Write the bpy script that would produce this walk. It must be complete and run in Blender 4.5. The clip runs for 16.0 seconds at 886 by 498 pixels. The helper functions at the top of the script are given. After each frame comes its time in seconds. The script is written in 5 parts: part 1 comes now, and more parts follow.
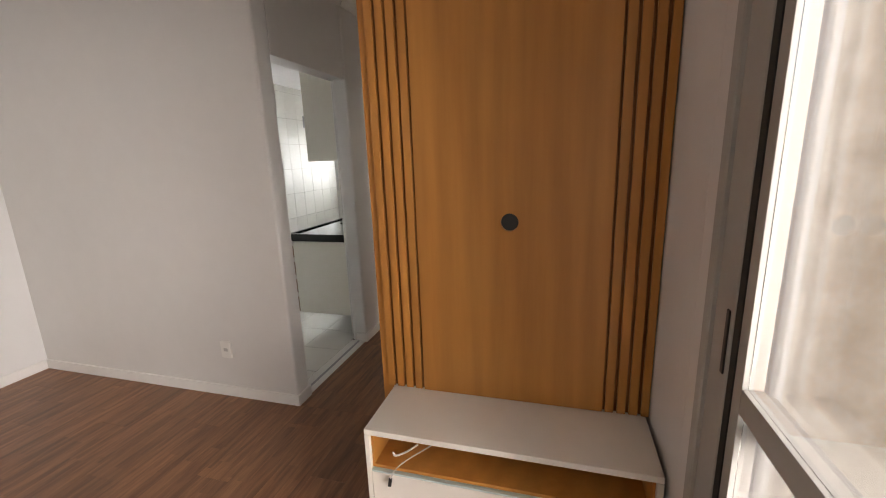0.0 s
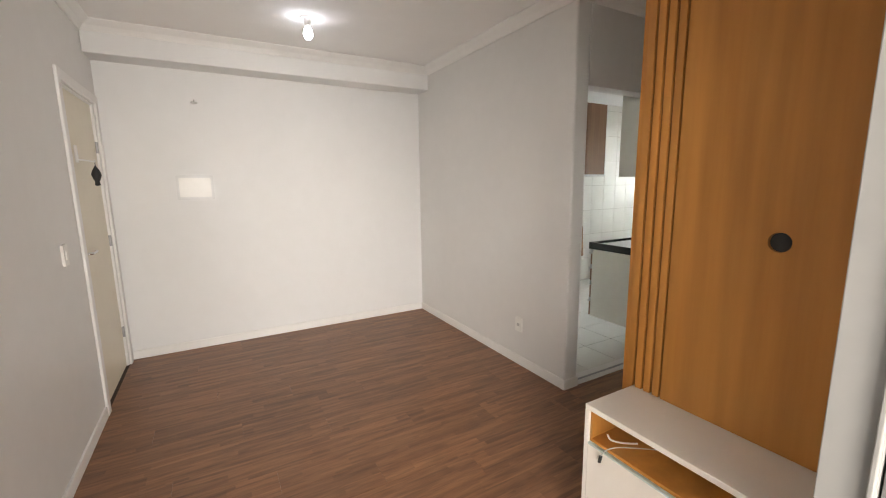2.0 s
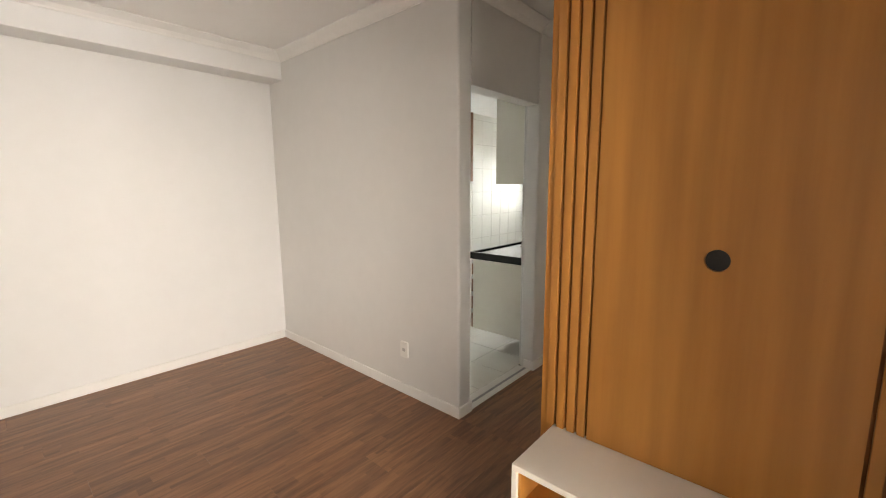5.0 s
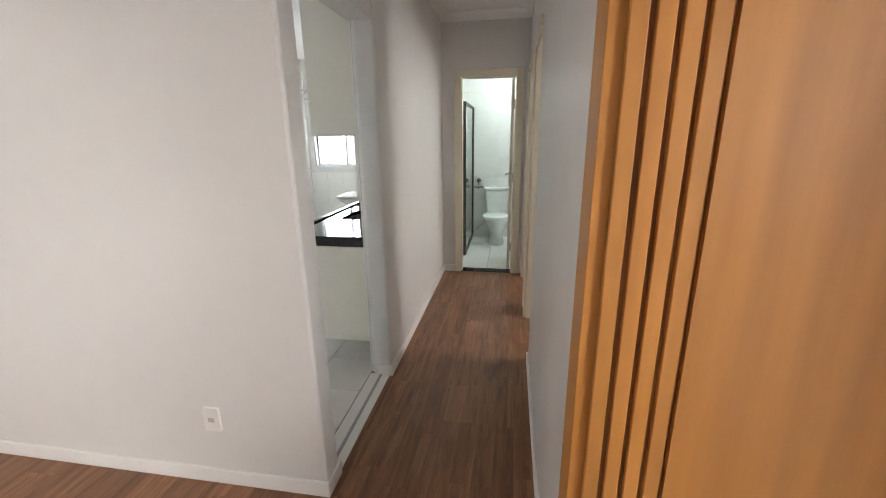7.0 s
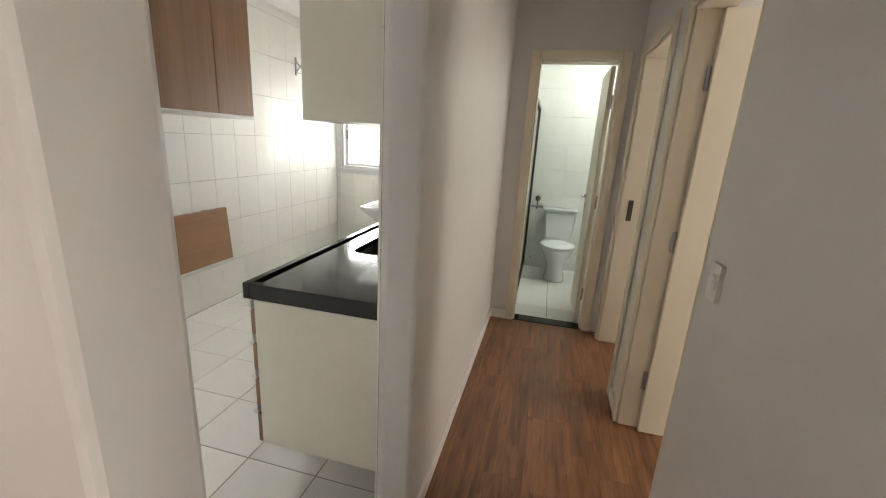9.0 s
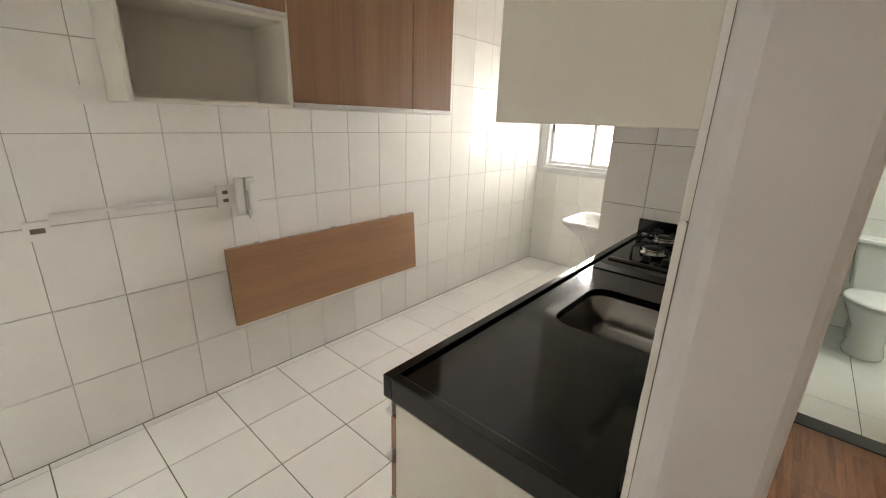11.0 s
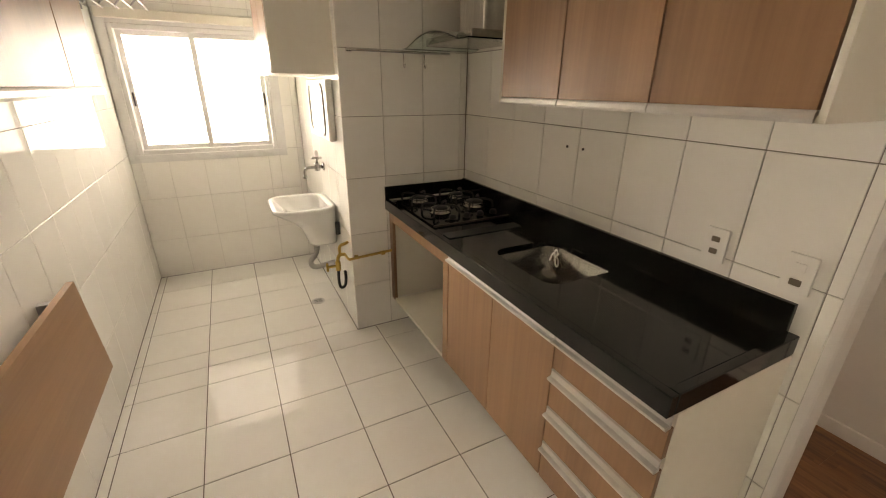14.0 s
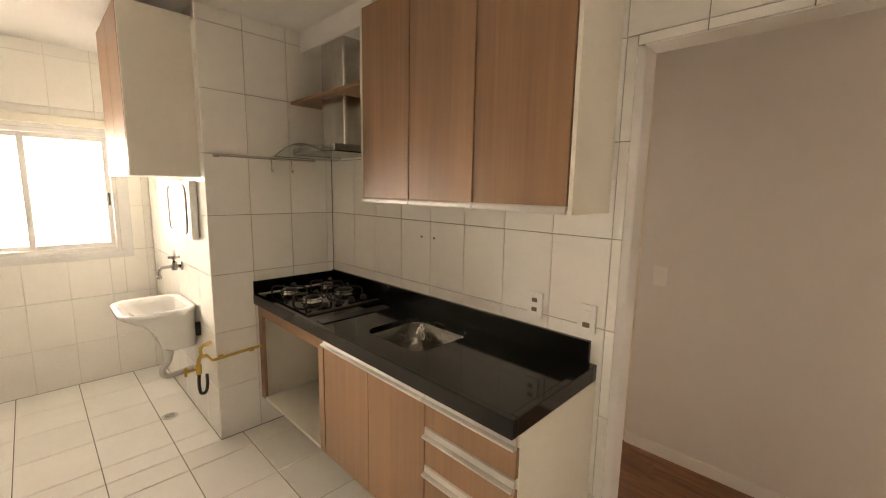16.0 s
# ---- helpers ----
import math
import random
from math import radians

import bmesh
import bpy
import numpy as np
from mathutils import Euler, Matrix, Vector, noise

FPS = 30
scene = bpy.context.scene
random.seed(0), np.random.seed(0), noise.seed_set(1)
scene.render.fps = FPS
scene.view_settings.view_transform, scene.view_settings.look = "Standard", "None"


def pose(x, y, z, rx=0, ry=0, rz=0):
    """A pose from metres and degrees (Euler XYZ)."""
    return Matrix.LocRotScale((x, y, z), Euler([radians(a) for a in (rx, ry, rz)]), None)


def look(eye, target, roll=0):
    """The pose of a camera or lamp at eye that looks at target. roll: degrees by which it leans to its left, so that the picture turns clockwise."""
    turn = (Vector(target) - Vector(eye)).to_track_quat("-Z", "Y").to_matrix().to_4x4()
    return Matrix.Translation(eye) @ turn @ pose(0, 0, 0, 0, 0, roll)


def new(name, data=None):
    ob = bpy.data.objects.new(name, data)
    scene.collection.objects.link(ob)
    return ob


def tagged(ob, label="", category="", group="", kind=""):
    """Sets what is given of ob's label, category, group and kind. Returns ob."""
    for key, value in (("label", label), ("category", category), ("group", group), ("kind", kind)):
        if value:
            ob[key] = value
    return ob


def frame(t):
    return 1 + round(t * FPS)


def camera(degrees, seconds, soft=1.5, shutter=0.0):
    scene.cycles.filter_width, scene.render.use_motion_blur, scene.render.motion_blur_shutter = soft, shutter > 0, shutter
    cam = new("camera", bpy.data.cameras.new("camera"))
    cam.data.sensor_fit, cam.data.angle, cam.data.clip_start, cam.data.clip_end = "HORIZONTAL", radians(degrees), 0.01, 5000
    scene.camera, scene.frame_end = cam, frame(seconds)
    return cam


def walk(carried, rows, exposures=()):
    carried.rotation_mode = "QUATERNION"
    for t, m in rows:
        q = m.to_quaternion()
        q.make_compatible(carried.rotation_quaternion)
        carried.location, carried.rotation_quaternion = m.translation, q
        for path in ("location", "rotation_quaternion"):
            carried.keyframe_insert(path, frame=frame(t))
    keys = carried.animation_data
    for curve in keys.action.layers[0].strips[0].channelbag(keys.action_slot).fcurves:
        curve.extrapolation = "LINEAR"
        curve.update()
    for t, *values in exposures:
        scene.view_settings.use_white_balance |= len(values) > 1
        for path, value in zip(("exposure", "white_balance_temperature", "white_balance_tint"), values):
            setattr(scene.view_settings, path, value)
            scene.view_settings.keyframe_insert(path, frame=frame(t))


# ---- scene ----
# ---------------- camera ----------------
cam = camera(94.8, 16.0, soft=1.1)

# seconds, stops, white balance
EXPOSURES = [
    (0.0, 0.04, 7500, 17), (0.5, 0.38, 7600, 15), (1.0, 0.4, 7900, 14), (2.0, 0.18, 7500, 13), (3.5, 0.0, 7100, 12), (4.5, 0.24, 7500, 13), (5.0, 0.34, 8000, 13),
    (7.5, 0.72, 6900, 14), (9.0, 0.45, 7900, 15), (10.0, 0.65, 7900, 18), (12.5, 0.46, 9900, 21), (13.0, 0.53, 10300, 22), (14.0, 0.38, 11100, 24), (16.0, 0.6, 11700, 27),
]
# seconds, eye, target, roll
PATH = [
    (0, (1.561, -1.972, 1.512), (1.019, -0.097, 1.073), -2.0),
    (0.5, (1.684, -1.918, 1.479), (0.632, -0.251, 1.146), 0.6),
    (1, (1.848, -1.926, 1.471), (0.317, -0.684, 1.134), 1.8),
    (1.5, (1.916, -1.998, 1.474), (0.243, -0.967, 1.1), -0.6),
    (2, (1.965, -2.091, 1.481), (0.244, -1.124, 1.161), -0.7),
    (2.5, (1.988, -2.13, 1.496), (0.289, -1.095, 1.295), -0.7),
    (3, (1.986, -2.145, 1.503), (0.347, -1.003, 1.403), -0.0),
    (3.5, (1.98, -2.13, 1.498), (0.362, -0.959, 1.391), 0.1),
    (4, (1.92, -2.048, 1.481), (0.292, -0.9, 1.299), 0.7),
    (4.5, (1.8, -1.968, 1.464), (0.25, -0.727, 1.222), 0.1),
    (5, (1.568, -1.908, 1.492), (0.254, -0.43, 1.193), -0.4),
    (7.5, (0.616, -1.066, 1.512), (0.411, 0.846, 0.962), 0.8),
    (8, (0.522, -0.767, 1.496), (0.353, 1.155, 0.968), 2.2),
    (8.5, (0.444, -0.497, 1.497), (0.227, 1.428, 1.0), 2.9),
    (9, (0.375, -0.22, 1.479), (-0.085, 1.656, 0.96), 3.3),
    (9.5, (0.366, 0.019, 1.484), (-0.612, 1.657, 0.884), 4.2),
    (10, (0.298, 0.201, 1.481), (-1.035, 1.547, 0.841), 3.9),
    (12.5, (-0.802, 0.605, 1.585), (-1.453, 2.409, 1.017), 0.5),
    (13, (-1.064, 0.618, 1.554), (-1.339, 2.514, 0.98), 2.3),
    (13.5, (-1.316, 0.641, 1.579), (-1.082, 2.523, 0.942), 1.0),
    (14, (-1.544, 0.592, 1.58), (-0.694, 2.245, 0.842), 0.6),
    (14.5, (-1.629, 0.494, 1.549), (-0.456, 1.93, 0.798), 2.1),
    (15, (-1.663, 0.421, 1.56), (-0.343, 1.78, 0.92), 2.1),
    (15.5, (-1.676, 0.392, 1.575), (-0.304, 1.77, 1.107), 1.2),
    (16, (-1.678, 0.381, 1.592), (-0.267, 1.768, 1.303), 1.0),
]
walk(cam, [(t, look(eye, target, roll)) for t, eye, target, roll in PATH], EXPOSURES)

# ---------------- light ----------------
world = bpy.data.worlds.new("sky")
scene.world = world
world.use_nodes = True
wn = world.node_tree.nodes
sky = wn.new("ShaderNodeTexSky")
sky.sky_type = 'NISHITA'
sky.sun_disc = False
sky.sun_elevation, sky.sun_rotation = radians(48), radians(225)
world.node_tree.links.new(sky.outputs[0], wn["Background"].inputs[0])
wn["Background"].inputs[1].default_value = 0.15


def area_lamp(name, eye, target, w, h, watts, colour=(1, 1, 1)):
    """An area lamp for daylight, set outside an opening or inside an unseen room."""
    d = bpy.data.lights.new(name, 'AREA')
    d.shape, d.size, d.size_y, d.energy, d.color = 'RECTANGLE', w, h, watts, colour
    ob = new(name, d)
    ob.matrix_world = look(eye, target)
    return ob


sun_data = bpy.data.lights.new("sun", 'SUN')
sun_data.energy, sun_data.angle, sun_data.color = 2.5, radians(0.5), (1.0, 0.95, 0.87)
sun = new("sun", sun_data)
sun.matrix_world = look((-20, -20, 25), (-14, -12, 13))

area_lamp("balcony_daylight", (6.2, -2.2, 1.25), (0, -1.75, 1.5), 3.2, 2.6, 450, (0.95, 0.97, 1.0))
area_lamp("balcony_daylight", (6.6, -4.5, 2.4), (0.0, -0.6, 1.2), 3.2, 2.6, 380, (0.95, 0.97, 1.0))
area_lamp("laundry_daylight", (-2.4, 8.0, 1.7), (-2.4, 0, 1.7), 3.4, 3.2, 1180, (0.76, 0.89, 1.0))
# stand-ins for unseen bedroom windows; the walls behind them are closed
area_lamp("bedroom_daylight", (3.3, 1.3, 1.5), (0.9, 1.6, 1.2), 0.8, 1.1, 26, (0.95, 0.97, 1.0))
area_lamp("bedroom_daylight", (3.3, 2.9, 1.5), (0.9, 2.6, 1.2), 0.8, 1.1, 26, (0.95, 0.97, 1.0))
# lamp added under the bathroom ceiling; no window or fixture is built there
area_lamp("bathroom_fill", (1.05, 4.3, 2.5), (0.5, 4.0, 0.5), 0.6, 0.5, 14, (0.74, 0.93, 1.0))

# ---------------- materials ----------------
def mat(name, base, rough=0.5, metal=0.0, spec=0.5):
    m = bpy.data.materials.new(name)
    m.use_nodes = True
    b = m.node_tree.nodes["Principled BSDF"]
    b.inputs["Base Color"].default_value = (*base, 1)
    b.inputs["Roughness"].default_value = rough
    b.inputs["Metallic"].default_value = metal
    b.inputs["Specular IOR Level"].default_value = spec
    return m


def vary(m, base, dark, scale=6.0, detail=4.0, stretch=(1, 1, 1), bump=0.0, bump_scale=80.0, rough=None, contrast=(0.35, 0.7), per_object=0.0, island=False, swirl=0.0):
    """Two tones mixed by noise at two scales, with fine relief; stretched noise gives grain."""
    nt = m.node_tree
    nd, ln = nt.nodes, nt.links
    b = nd["Principled BSDF"]
    tc = nd.new("ShaderNodeTexCoord")
    mp = nd.new("ShaderNodeMapping")
    mp.inputs["Scale"].default_value = stretch
    vec = tc.outputs["Object"]
    if per_object or island:
        src = nd.new("ShaderNodeNewGeometry") if island else nd.new("ShaderNodeObjectInfo")
        rnd = src.outputs["Random Per Island"] if island else src.outputs["Random"]
        off = nd.new("ShaderNodeVectorMath")
        off.operation = 'SCALE'
        off.inputs[0].default_value = (13.1, 27.7, 7.3)
        ln.new(rnd, off.inputs["Scale"])
        add = nd.new("ShaderNodeVectorMath")
        ln.new(vec, add.inputs[0])
        ln.new(off.outputs[0], add.inputs[1])
        vec = add.outputs[0]
    ln.new(vec, mp.inputs[0])
    n1 = nd.new("ShaderNodeTexNoise")
    n1.inputs["Scale"].default_value, n1.inputs["Detail"].default_value = scale, detail
    n1.inputs["Distortion"].default_value = swirl
    n2 = nd.new("ShaderNodeTexNoise")
    n2.inputs["Scale"].default_value, n2.inputs["Detail"].default_value = scale * 7.3, 3
    ln.new(mp.outputs[0], n1.inputs["Vector"])
    ln.new(mp.outputs[0], n2.inputs["Vector"])
    mixn = nd.new("ShaderNodeMath")
    mixn.operation = 'MULTIPLY_ADD'
    ln.new(n2.outputs[0], mixn.inputs[0])
    mixn.inputs[1].default_value = 0.35
    sub = nd.new("ShaderNodeMath")
    sub.operation = 'MULTIPLY'
    sub.inputs[1].default_value = 0.65
    ln.new(n1.outputs[0], sub.inputs[0])
    ln.new(sub.outputs[0], mixn.inputs[2])
    ramp = nd.new("ShaderNodeValToRGB")
    ramp.color_ramp.elements[0].position, ramp.color_ramp.elements[1].position = contrast
    ramp.color_ramp.elements[0].color = (*dark, 1)
    ramp.color_ramp.elements[1].color = (*base, 1)
    ln.new(mixn.outputs[0], ramp.inputs[0])
    out = ramp.outputs[0]
    if per_object:
        hsv = nd.new("ShaderNodeHueSaturation")
        mr = nd.new("ShaderNodeMapRange")
        mr.inputs["To Min"].default_value, mr.inputs["To Max"].default_value = 1 - per_object, 1 + per_object
        ln.new(rnd, mr.inputs["Value"])
        ln.new(mr.outputs[0], hsv.inputs["Value"])
        ln.new(out, hsv.inputs["Color"])
        out = hsv.outputs[0]
    ln.new(out, b.inputs["Base Color"])
    if rough:
        rr = nd.new("ShaderNodeMapRange")
        rr.inputs["To Min"].default_value, rr.inputs["To Max"].default_value = rough
        ln.new(mixn.outputs[0], rr.inputs["Value"])
        ln.new(rr.outputs[0], b.inputs["Roughness"])
    if bump:
        nb = nd.new("ShaderNodeTexNoise")
        nb.inputs["Scale"].default_value, nb.inputs["Detail"].default_value = bump_scale, 4
        ln.new(mp.outputs[0], nb.inputs["Vector"])
        bp = nd.new("ShaderNodeBump")
        bp.inputs["Strength"].default_value, bp.inputs["Distance"].default_value = bump, 0.004
        ln.new(nb.outputs[0], bp.inputs["Height"])
        ln.new(bp.outputs[0], b.inputs["Normal"])
    return m


WALL = vary(mat("wall_paint", (0.66, 0.645, 0.62), 0.4, spec=0.4), (0.745, 0.735, 0.715), (0.705, 0.695, 0.675), 1.3, bump=0.12, bump_scale=60)
WHITE_WALL = vary(mat("white_wall_paint", (0.8, 0.8, 0.79), 0.6, spec=0.3), (0.8, 0.8, 0.795), (0.765, 0.765, 0.755), 1.1, bump=0.12, bump_scale=60)
CEIL = vary(mat("ceiling_paint", (0.78, 0.77, 0.75), 0.85, spec=0.2), (0.88, 0.875, 0.86), (0.85, 0.84, 0.825), 1.0, bump=0.08, bump_scale=90)
TRIM = vary(mat("white_gloss_paint", (0.8, 0.79, 0.77), 0.4), (0.86, 0.85, 0.83), (0.81, 0.8, 0.775), 3.0, rough=(0.3, 0.5))
DOORPAINT = vary(mat("cream_door_paint", (0.74, 0.7, 0.6), 0.4), (0.78, 0.72, 0.59), (0.73, 0.67, 0.54), 2.0, rough=(0.32, 0.5), bump=0.05, bump_scale=40)
FLOORWOOD = vary(mat("brown_laminate", (0.25, 0.13, 0.075), 0.4), (0.31, 0.146, 0.071), (0.18, 0.077, 0.035), 2.6, 6, (12, 0.7, 12), bump=0.1, bump_scale=30, rough=(0.3, 0.48), contrast=(0.36, 0.64), per_object=0.1, swirl=0.5)


def staves(m, width, length, low, high):
    """Narrow strips of uneven length inside each plank, each with its own tone, and dark pores along the grain."""
    nt = m.node_tree
    nd, ln = nt.nodes, nt.links
    b = nd["Principled BSDF"]

    def math_node(op, a, k=None, c=None):
        n = nd.new("ShaderNodeMath")
        n.operation = op
        for q, v in enumerate((a, k, c)):
            if v is None:
                continue
            if isinstance(v, (int, float)):
                n.inputs[q].default_value = v
            else:
                ln.new(v, n.inputs[q])
        return n.outputs[0]
    tc, sep, info = nd.new("ShaderNodeTexCoord"), nd.new("ShaderNodeSeparateXYZ"), nd.new("ShaderNodeObjectInfo")
    ln.new(tc.outputs["Object"], sep.inputs[0])
    strip = math_node('FLOOR', math_node('DIVIDE', sep.outputs[0], width))
    seed = math_node('MULTIPLY_ADD', info.outputs["Random"], 91.0, strip)
    w1 = nd.new("ShaderNodeTexWhiteNoise")
    w1.noise_dimensions = '1D'
    ln.new(seed, w1.inputs["W"])
    run = math_node('FLOOR', math_node('ADD', math_node('DIVIDE', sep.outputs[1], length), math_node('MULTIPLY', w1.outputs["Value"], 7.0)))
    w2 = nd.new("ShaderNodeTexWhiteNoise")
    w2.noise_dimensions = '1D'
    ln.new(math_node('MULTIPLY_ADD', run, 17.3, seed), w2.inputs["W"])
    mp, ns = nd.new("ShaderNodeMapping"), nd.new("ShaderNodeTexNoise")
    mp.inputs["Scale"].default_value = (24, 2.2, 1)
    off = nd.new("ShaderNodeVectorMath")
    ln.new(tc.outputs["Object"], off.inputs[0])
    cmb = nd.new("ShaderNodeCombineXYZ")
    ln.new(math_node('MULTIPLY', w2.outputs["Value"], 9.0), cmb.inputs[1])
    ln.new(math_node('MULTIPLY', info.outputs["Random"], 31.0), cmb.inputs[2])
    ln.new(cmb.outputs[0], off.inputs[1])
    ln.new(off.outputs[0], mp.inputs[0])
    ln.new(mp.outputs[0], ns.inputs["Vector"])
    ns.inputs["Scale"].default_value, ns.inputs["Detail"].default_value = 1.6, 4
    mr, hsv = nd.new("ShaderNodeMapRange"), nd.new("ShaderNodeHueSaturation")
    mr.inputs["To Min"].default_value, mr.inputs["To Max"].default_value = low, high
    ln.new(w2.outputs["Value"], mr.inputs["Value"])
    pore = nd.new("ShaderNodeMapRange")
    pore.inputs["From Min"].default_value, pore.inputs["From Max"].default_value = 0.34, 0.52
    pore.inputs["To Min"].default_value, pore.inputs["To Max"].default_value = 0.72, 1.05
    ln.new(ns.outputs[0], pore.inputs["Value"])
    ln.new(math_node('MULTIPLY', mr.outputs[0], pore.outputs[0]), hsv.inputs["Value"])
    ln.new(b.inputs["Base Color"].links[0].from_socket, hsv.inputs["Color"])
    ln.new(hsv.outputs[0], b.inputs["Base Color"])


staves(FLOORWOOD, 0.0633, 0.42, 0.84, 1.16)
SUBFLOOR = mat("dark_joint", (0.05, 0.03, 0.02), 0.9)
GROUT = vary(mat("brown_grey_grout", (0.34, 0.3, 0.25), 0.9), (0.27, 0.23, 0.185), (0.18, 0.145, 0.115), 5)
PALEGROUT = vary(mat("pale_grout", (0.52, 0.49, 0.43), 0.9), (0.56, 0.53, 0.48), (0.45, 0.42, 0.37), 5)
WHITEGROUT = vary(mat("white_grout", (0.74, 0.73, 0.7), 0.9), (0.76, 0.75, 0.72), (0.66, 0.64, 0.6), 5)
SOCKET = mat("dark_socket_inset", (0.14, 0.11, 0.08), 0.5)
FLOORGROUT = vary(mat("dark_floor_grout", (0.16, 0.13, 0.1), 0.9), (0.18, 0.15, 0.115), (0.1, 0.08, 0.06), 5)
WALLTILE = vary(mat("white_glazed_wall_tile", (0.74, 0.735, 0.7), 0.1, spec=0.4), (0.87, 0.86, 0.82), (0.84, 0.83, 0.785), 1.6, bump=0.008, bump_scale=5, rough=(0.02, 0.05), per_object=0.02)
FLOORTILE = vary(mat("white_glazed_floor_tile", (0.74, 0.73, 0.69), 0.13, spec=0.3), (0.86, 0.85, 0.81), (0.82, 0.805, 0.76), 2.0, bump=0.012, bump_scale=6, rough=(0.04, 0.1), per_object=0.03)
PANELWOOD = vary(mat("honey_oak_veneer", (0.42, 0.2, 0.07), 0.42), (0.57, 0.25, 0.058), (0.46, 0.187, 0.039), 1.5, 5, (3.6, 3.6, 0.22), bump=0.03, bump_scale=20, rough=(0.36, 0.5), contrast=(0.34, 0.66), per_object=0.04, swirl=1.2)


def figure(m, low, high):
    """Cathedral figure: distorted bands, long along the height, that shade the veneer."""
    nt = m.node_tree
    nd, ln = nt.nodes, nt.links
    b = nd["Principled BSDF"]
    tc, mp = nd.new("ShaderNodeTexCoord"), nd.new("ShaderNodeMapping")
    mp.inputs["Scale"].default_value = (1.0, 1.0, 0.13)
    ln.new(tc.outputs["Object"], mp.inputs[0])
    wv = nd.new("ShaderNodeTexWave")
    wv.inputs["Scale"].default_value, wv.inputs["Distortion"].default_value = 2.8, 14.0
    wv.inputs["Detail"].default_value, wv.inputs["Detail Scale"].default_value = 3.0, 0.6
    ln.new(mp.outputs[0], wv.inputs["Vector"])
    mr, hsv = nd.new("ShaderNodeMapRange"), nd.new("ShaderNodeHueSaturation")
    mr.inputs["To Min"].default_value, mr.inputs["To Max"].default_value = low, high
    ln.new(wv.outputs["Fac"], mr.inputs["Value"])
    ln.new(mr.outputs[0], hsv.inputs["Value"])
    ln.new(b.inputs["Base Color"].links[0].from_socket, hsv.inputs["Color"])
    ln.new(hsv.outputs[0], b.inputs["Base Color"])


figure(PANELWOOD, 0.93, 1.05)
SLATGAP = vary(mat("dark_veneer_groove", (0.12, 0.045, 0.016), 0.55), (0.34, 0.13, 0.03), (0.25, 0.09, 0.02), 3, 4, (5, 5, 0.5))
KITWOOD = vary(mat("walnut_laminate", (0.36, 0.21, 0.14), 0.35), (0.345, 0.19, 0.108), (0.225, 0.117, 0.066), 2.0, 4, (4.5, 4.5, 0.14), bump=0.02, bump_scale=25, rough=(0.3, 0.42), contrast=(0.32, 0.68), per_object=0.04)
KITWOOD_H = vary(mat("walnut_laminate_lengthwise", (0.36, 0.2, 0.125), 0.35), (0.385, 0.21, 0.115), (0.275, 0.14, 0.074), 2.2, 5, (6, 0.2, 6), bump=0.04, bump_scale=25, rough=(0.3, 0.42), contrast=(0.3, 0.7))
MELAMINE = vary(mat("cream_melamine", (0.78, 0.75, 0.66), 0.35), (0.79, 0.76, 0.68), (0.75, 0.72, 0.63), 2.5, rough=(0.3, 0.42))
WHITEMEL = vary(mat("white_melamine", (0.8, 0.78, 0.73), 0.35), (0.84, 0.8, 0.725), (0.8, 0.76, 0.685), 2.5, rough=(0.3, 0.42))
GRANITE = vary(mat("black_granite", (0.014, 0.013, 0.012), 0.12, spec=0.4), (0.009, 0.0085, 0.008), (0.004, 0.004, 0.004), 90, 3, rough=(0.06, 0.12), contrast=(0.4, 0.62))
STEEL = vary(mat("brushed_steel", (0.55, 0.53, 0.5), 0.3, 1.0), (0.6, 0.58, 0.55), (0.45, 0.43, 0.4), 8, 3, (1, 12, 1), rough=(0.2, 0.3))
ALU = vary(mat("satin_aluminium", (0.72, 0.71, 0.69), 0.35, 0.9), (0.75, 0.74, 0.72), (0.66, 0.65, 0.63), 6, rough=(0.28, 0.42))
WINALU = vary(mat("white_coated_aluminium", (0.72, 0.72, 0.71), 0.4, 0.0), (0.73, 0.73, 0.72), (0.66, 0.66, 0.65), 5, rough=(0.32, 0.45))
FRAMEALU = vary(mat("beige_grey_coated_aluminium", (0.5, 0.485, 0.455), 0.42), (0.4, 0.39, 0.365), (0.35, 0.34, 0.315), 5, rough=(0.35, 0.48))
# silver aluminium, its colour lowered to give the sashes a back-lit look
SASHALU = vary(mat("darkened_silver_aluminium", (0.46, 0.455, 0.46), 0.38, 0.3), (0.31, 0.307, 0.307), (0.25, 0.246, 0.244), 5, 4, (1, 1, 0.2), rough=(0.3, 0.42))
GREYALU = vary(mat("grey_aluminium", (0.4, 0.4, 0.41), 0.38, 0.7), (0.45, 0.45, 0.46), (0.36, 0.36, 0.37), 5, rough=(0.3, 0.45))
CHROME = mat("chrome", (0.75, 0.75, 0.75), 0.12, 1.0)
# chrome in a darker, slightly uneven tone
TAPMETAL = vary(mat("dark_chrome", (0.42, 0.41, 0.4), 0.25, 1.0), (0.45, 0.44, 0.43), (0.32, 0.31, 0.3), 14, rough=(0.18, 0.34))
BRASS = vary(mat("aged_brass", (0.62, 0.42, 0.12), 0.32, 1.0), (0.66, 0.45, 0.14), (0.45, 0.28, 0.08), 12, rough=(0.25, 0.45))
BLACK = vary(mat("black_plastic", (0.02, 0.02, 0.02), 0.4), (0.025, 0.025, 0.025), (0.014, 0.014, 0.014), 20, rough=(0.32, 0.5))
DARKMETAL = vary(mat("dark_bronze_metal", (0.1, 0.09, 0.08), 0.4, 0.8), (0.12, 0.11, 0.1), (0.07, 0.06, 0.05), 15, rough=(0.3, 0.5))
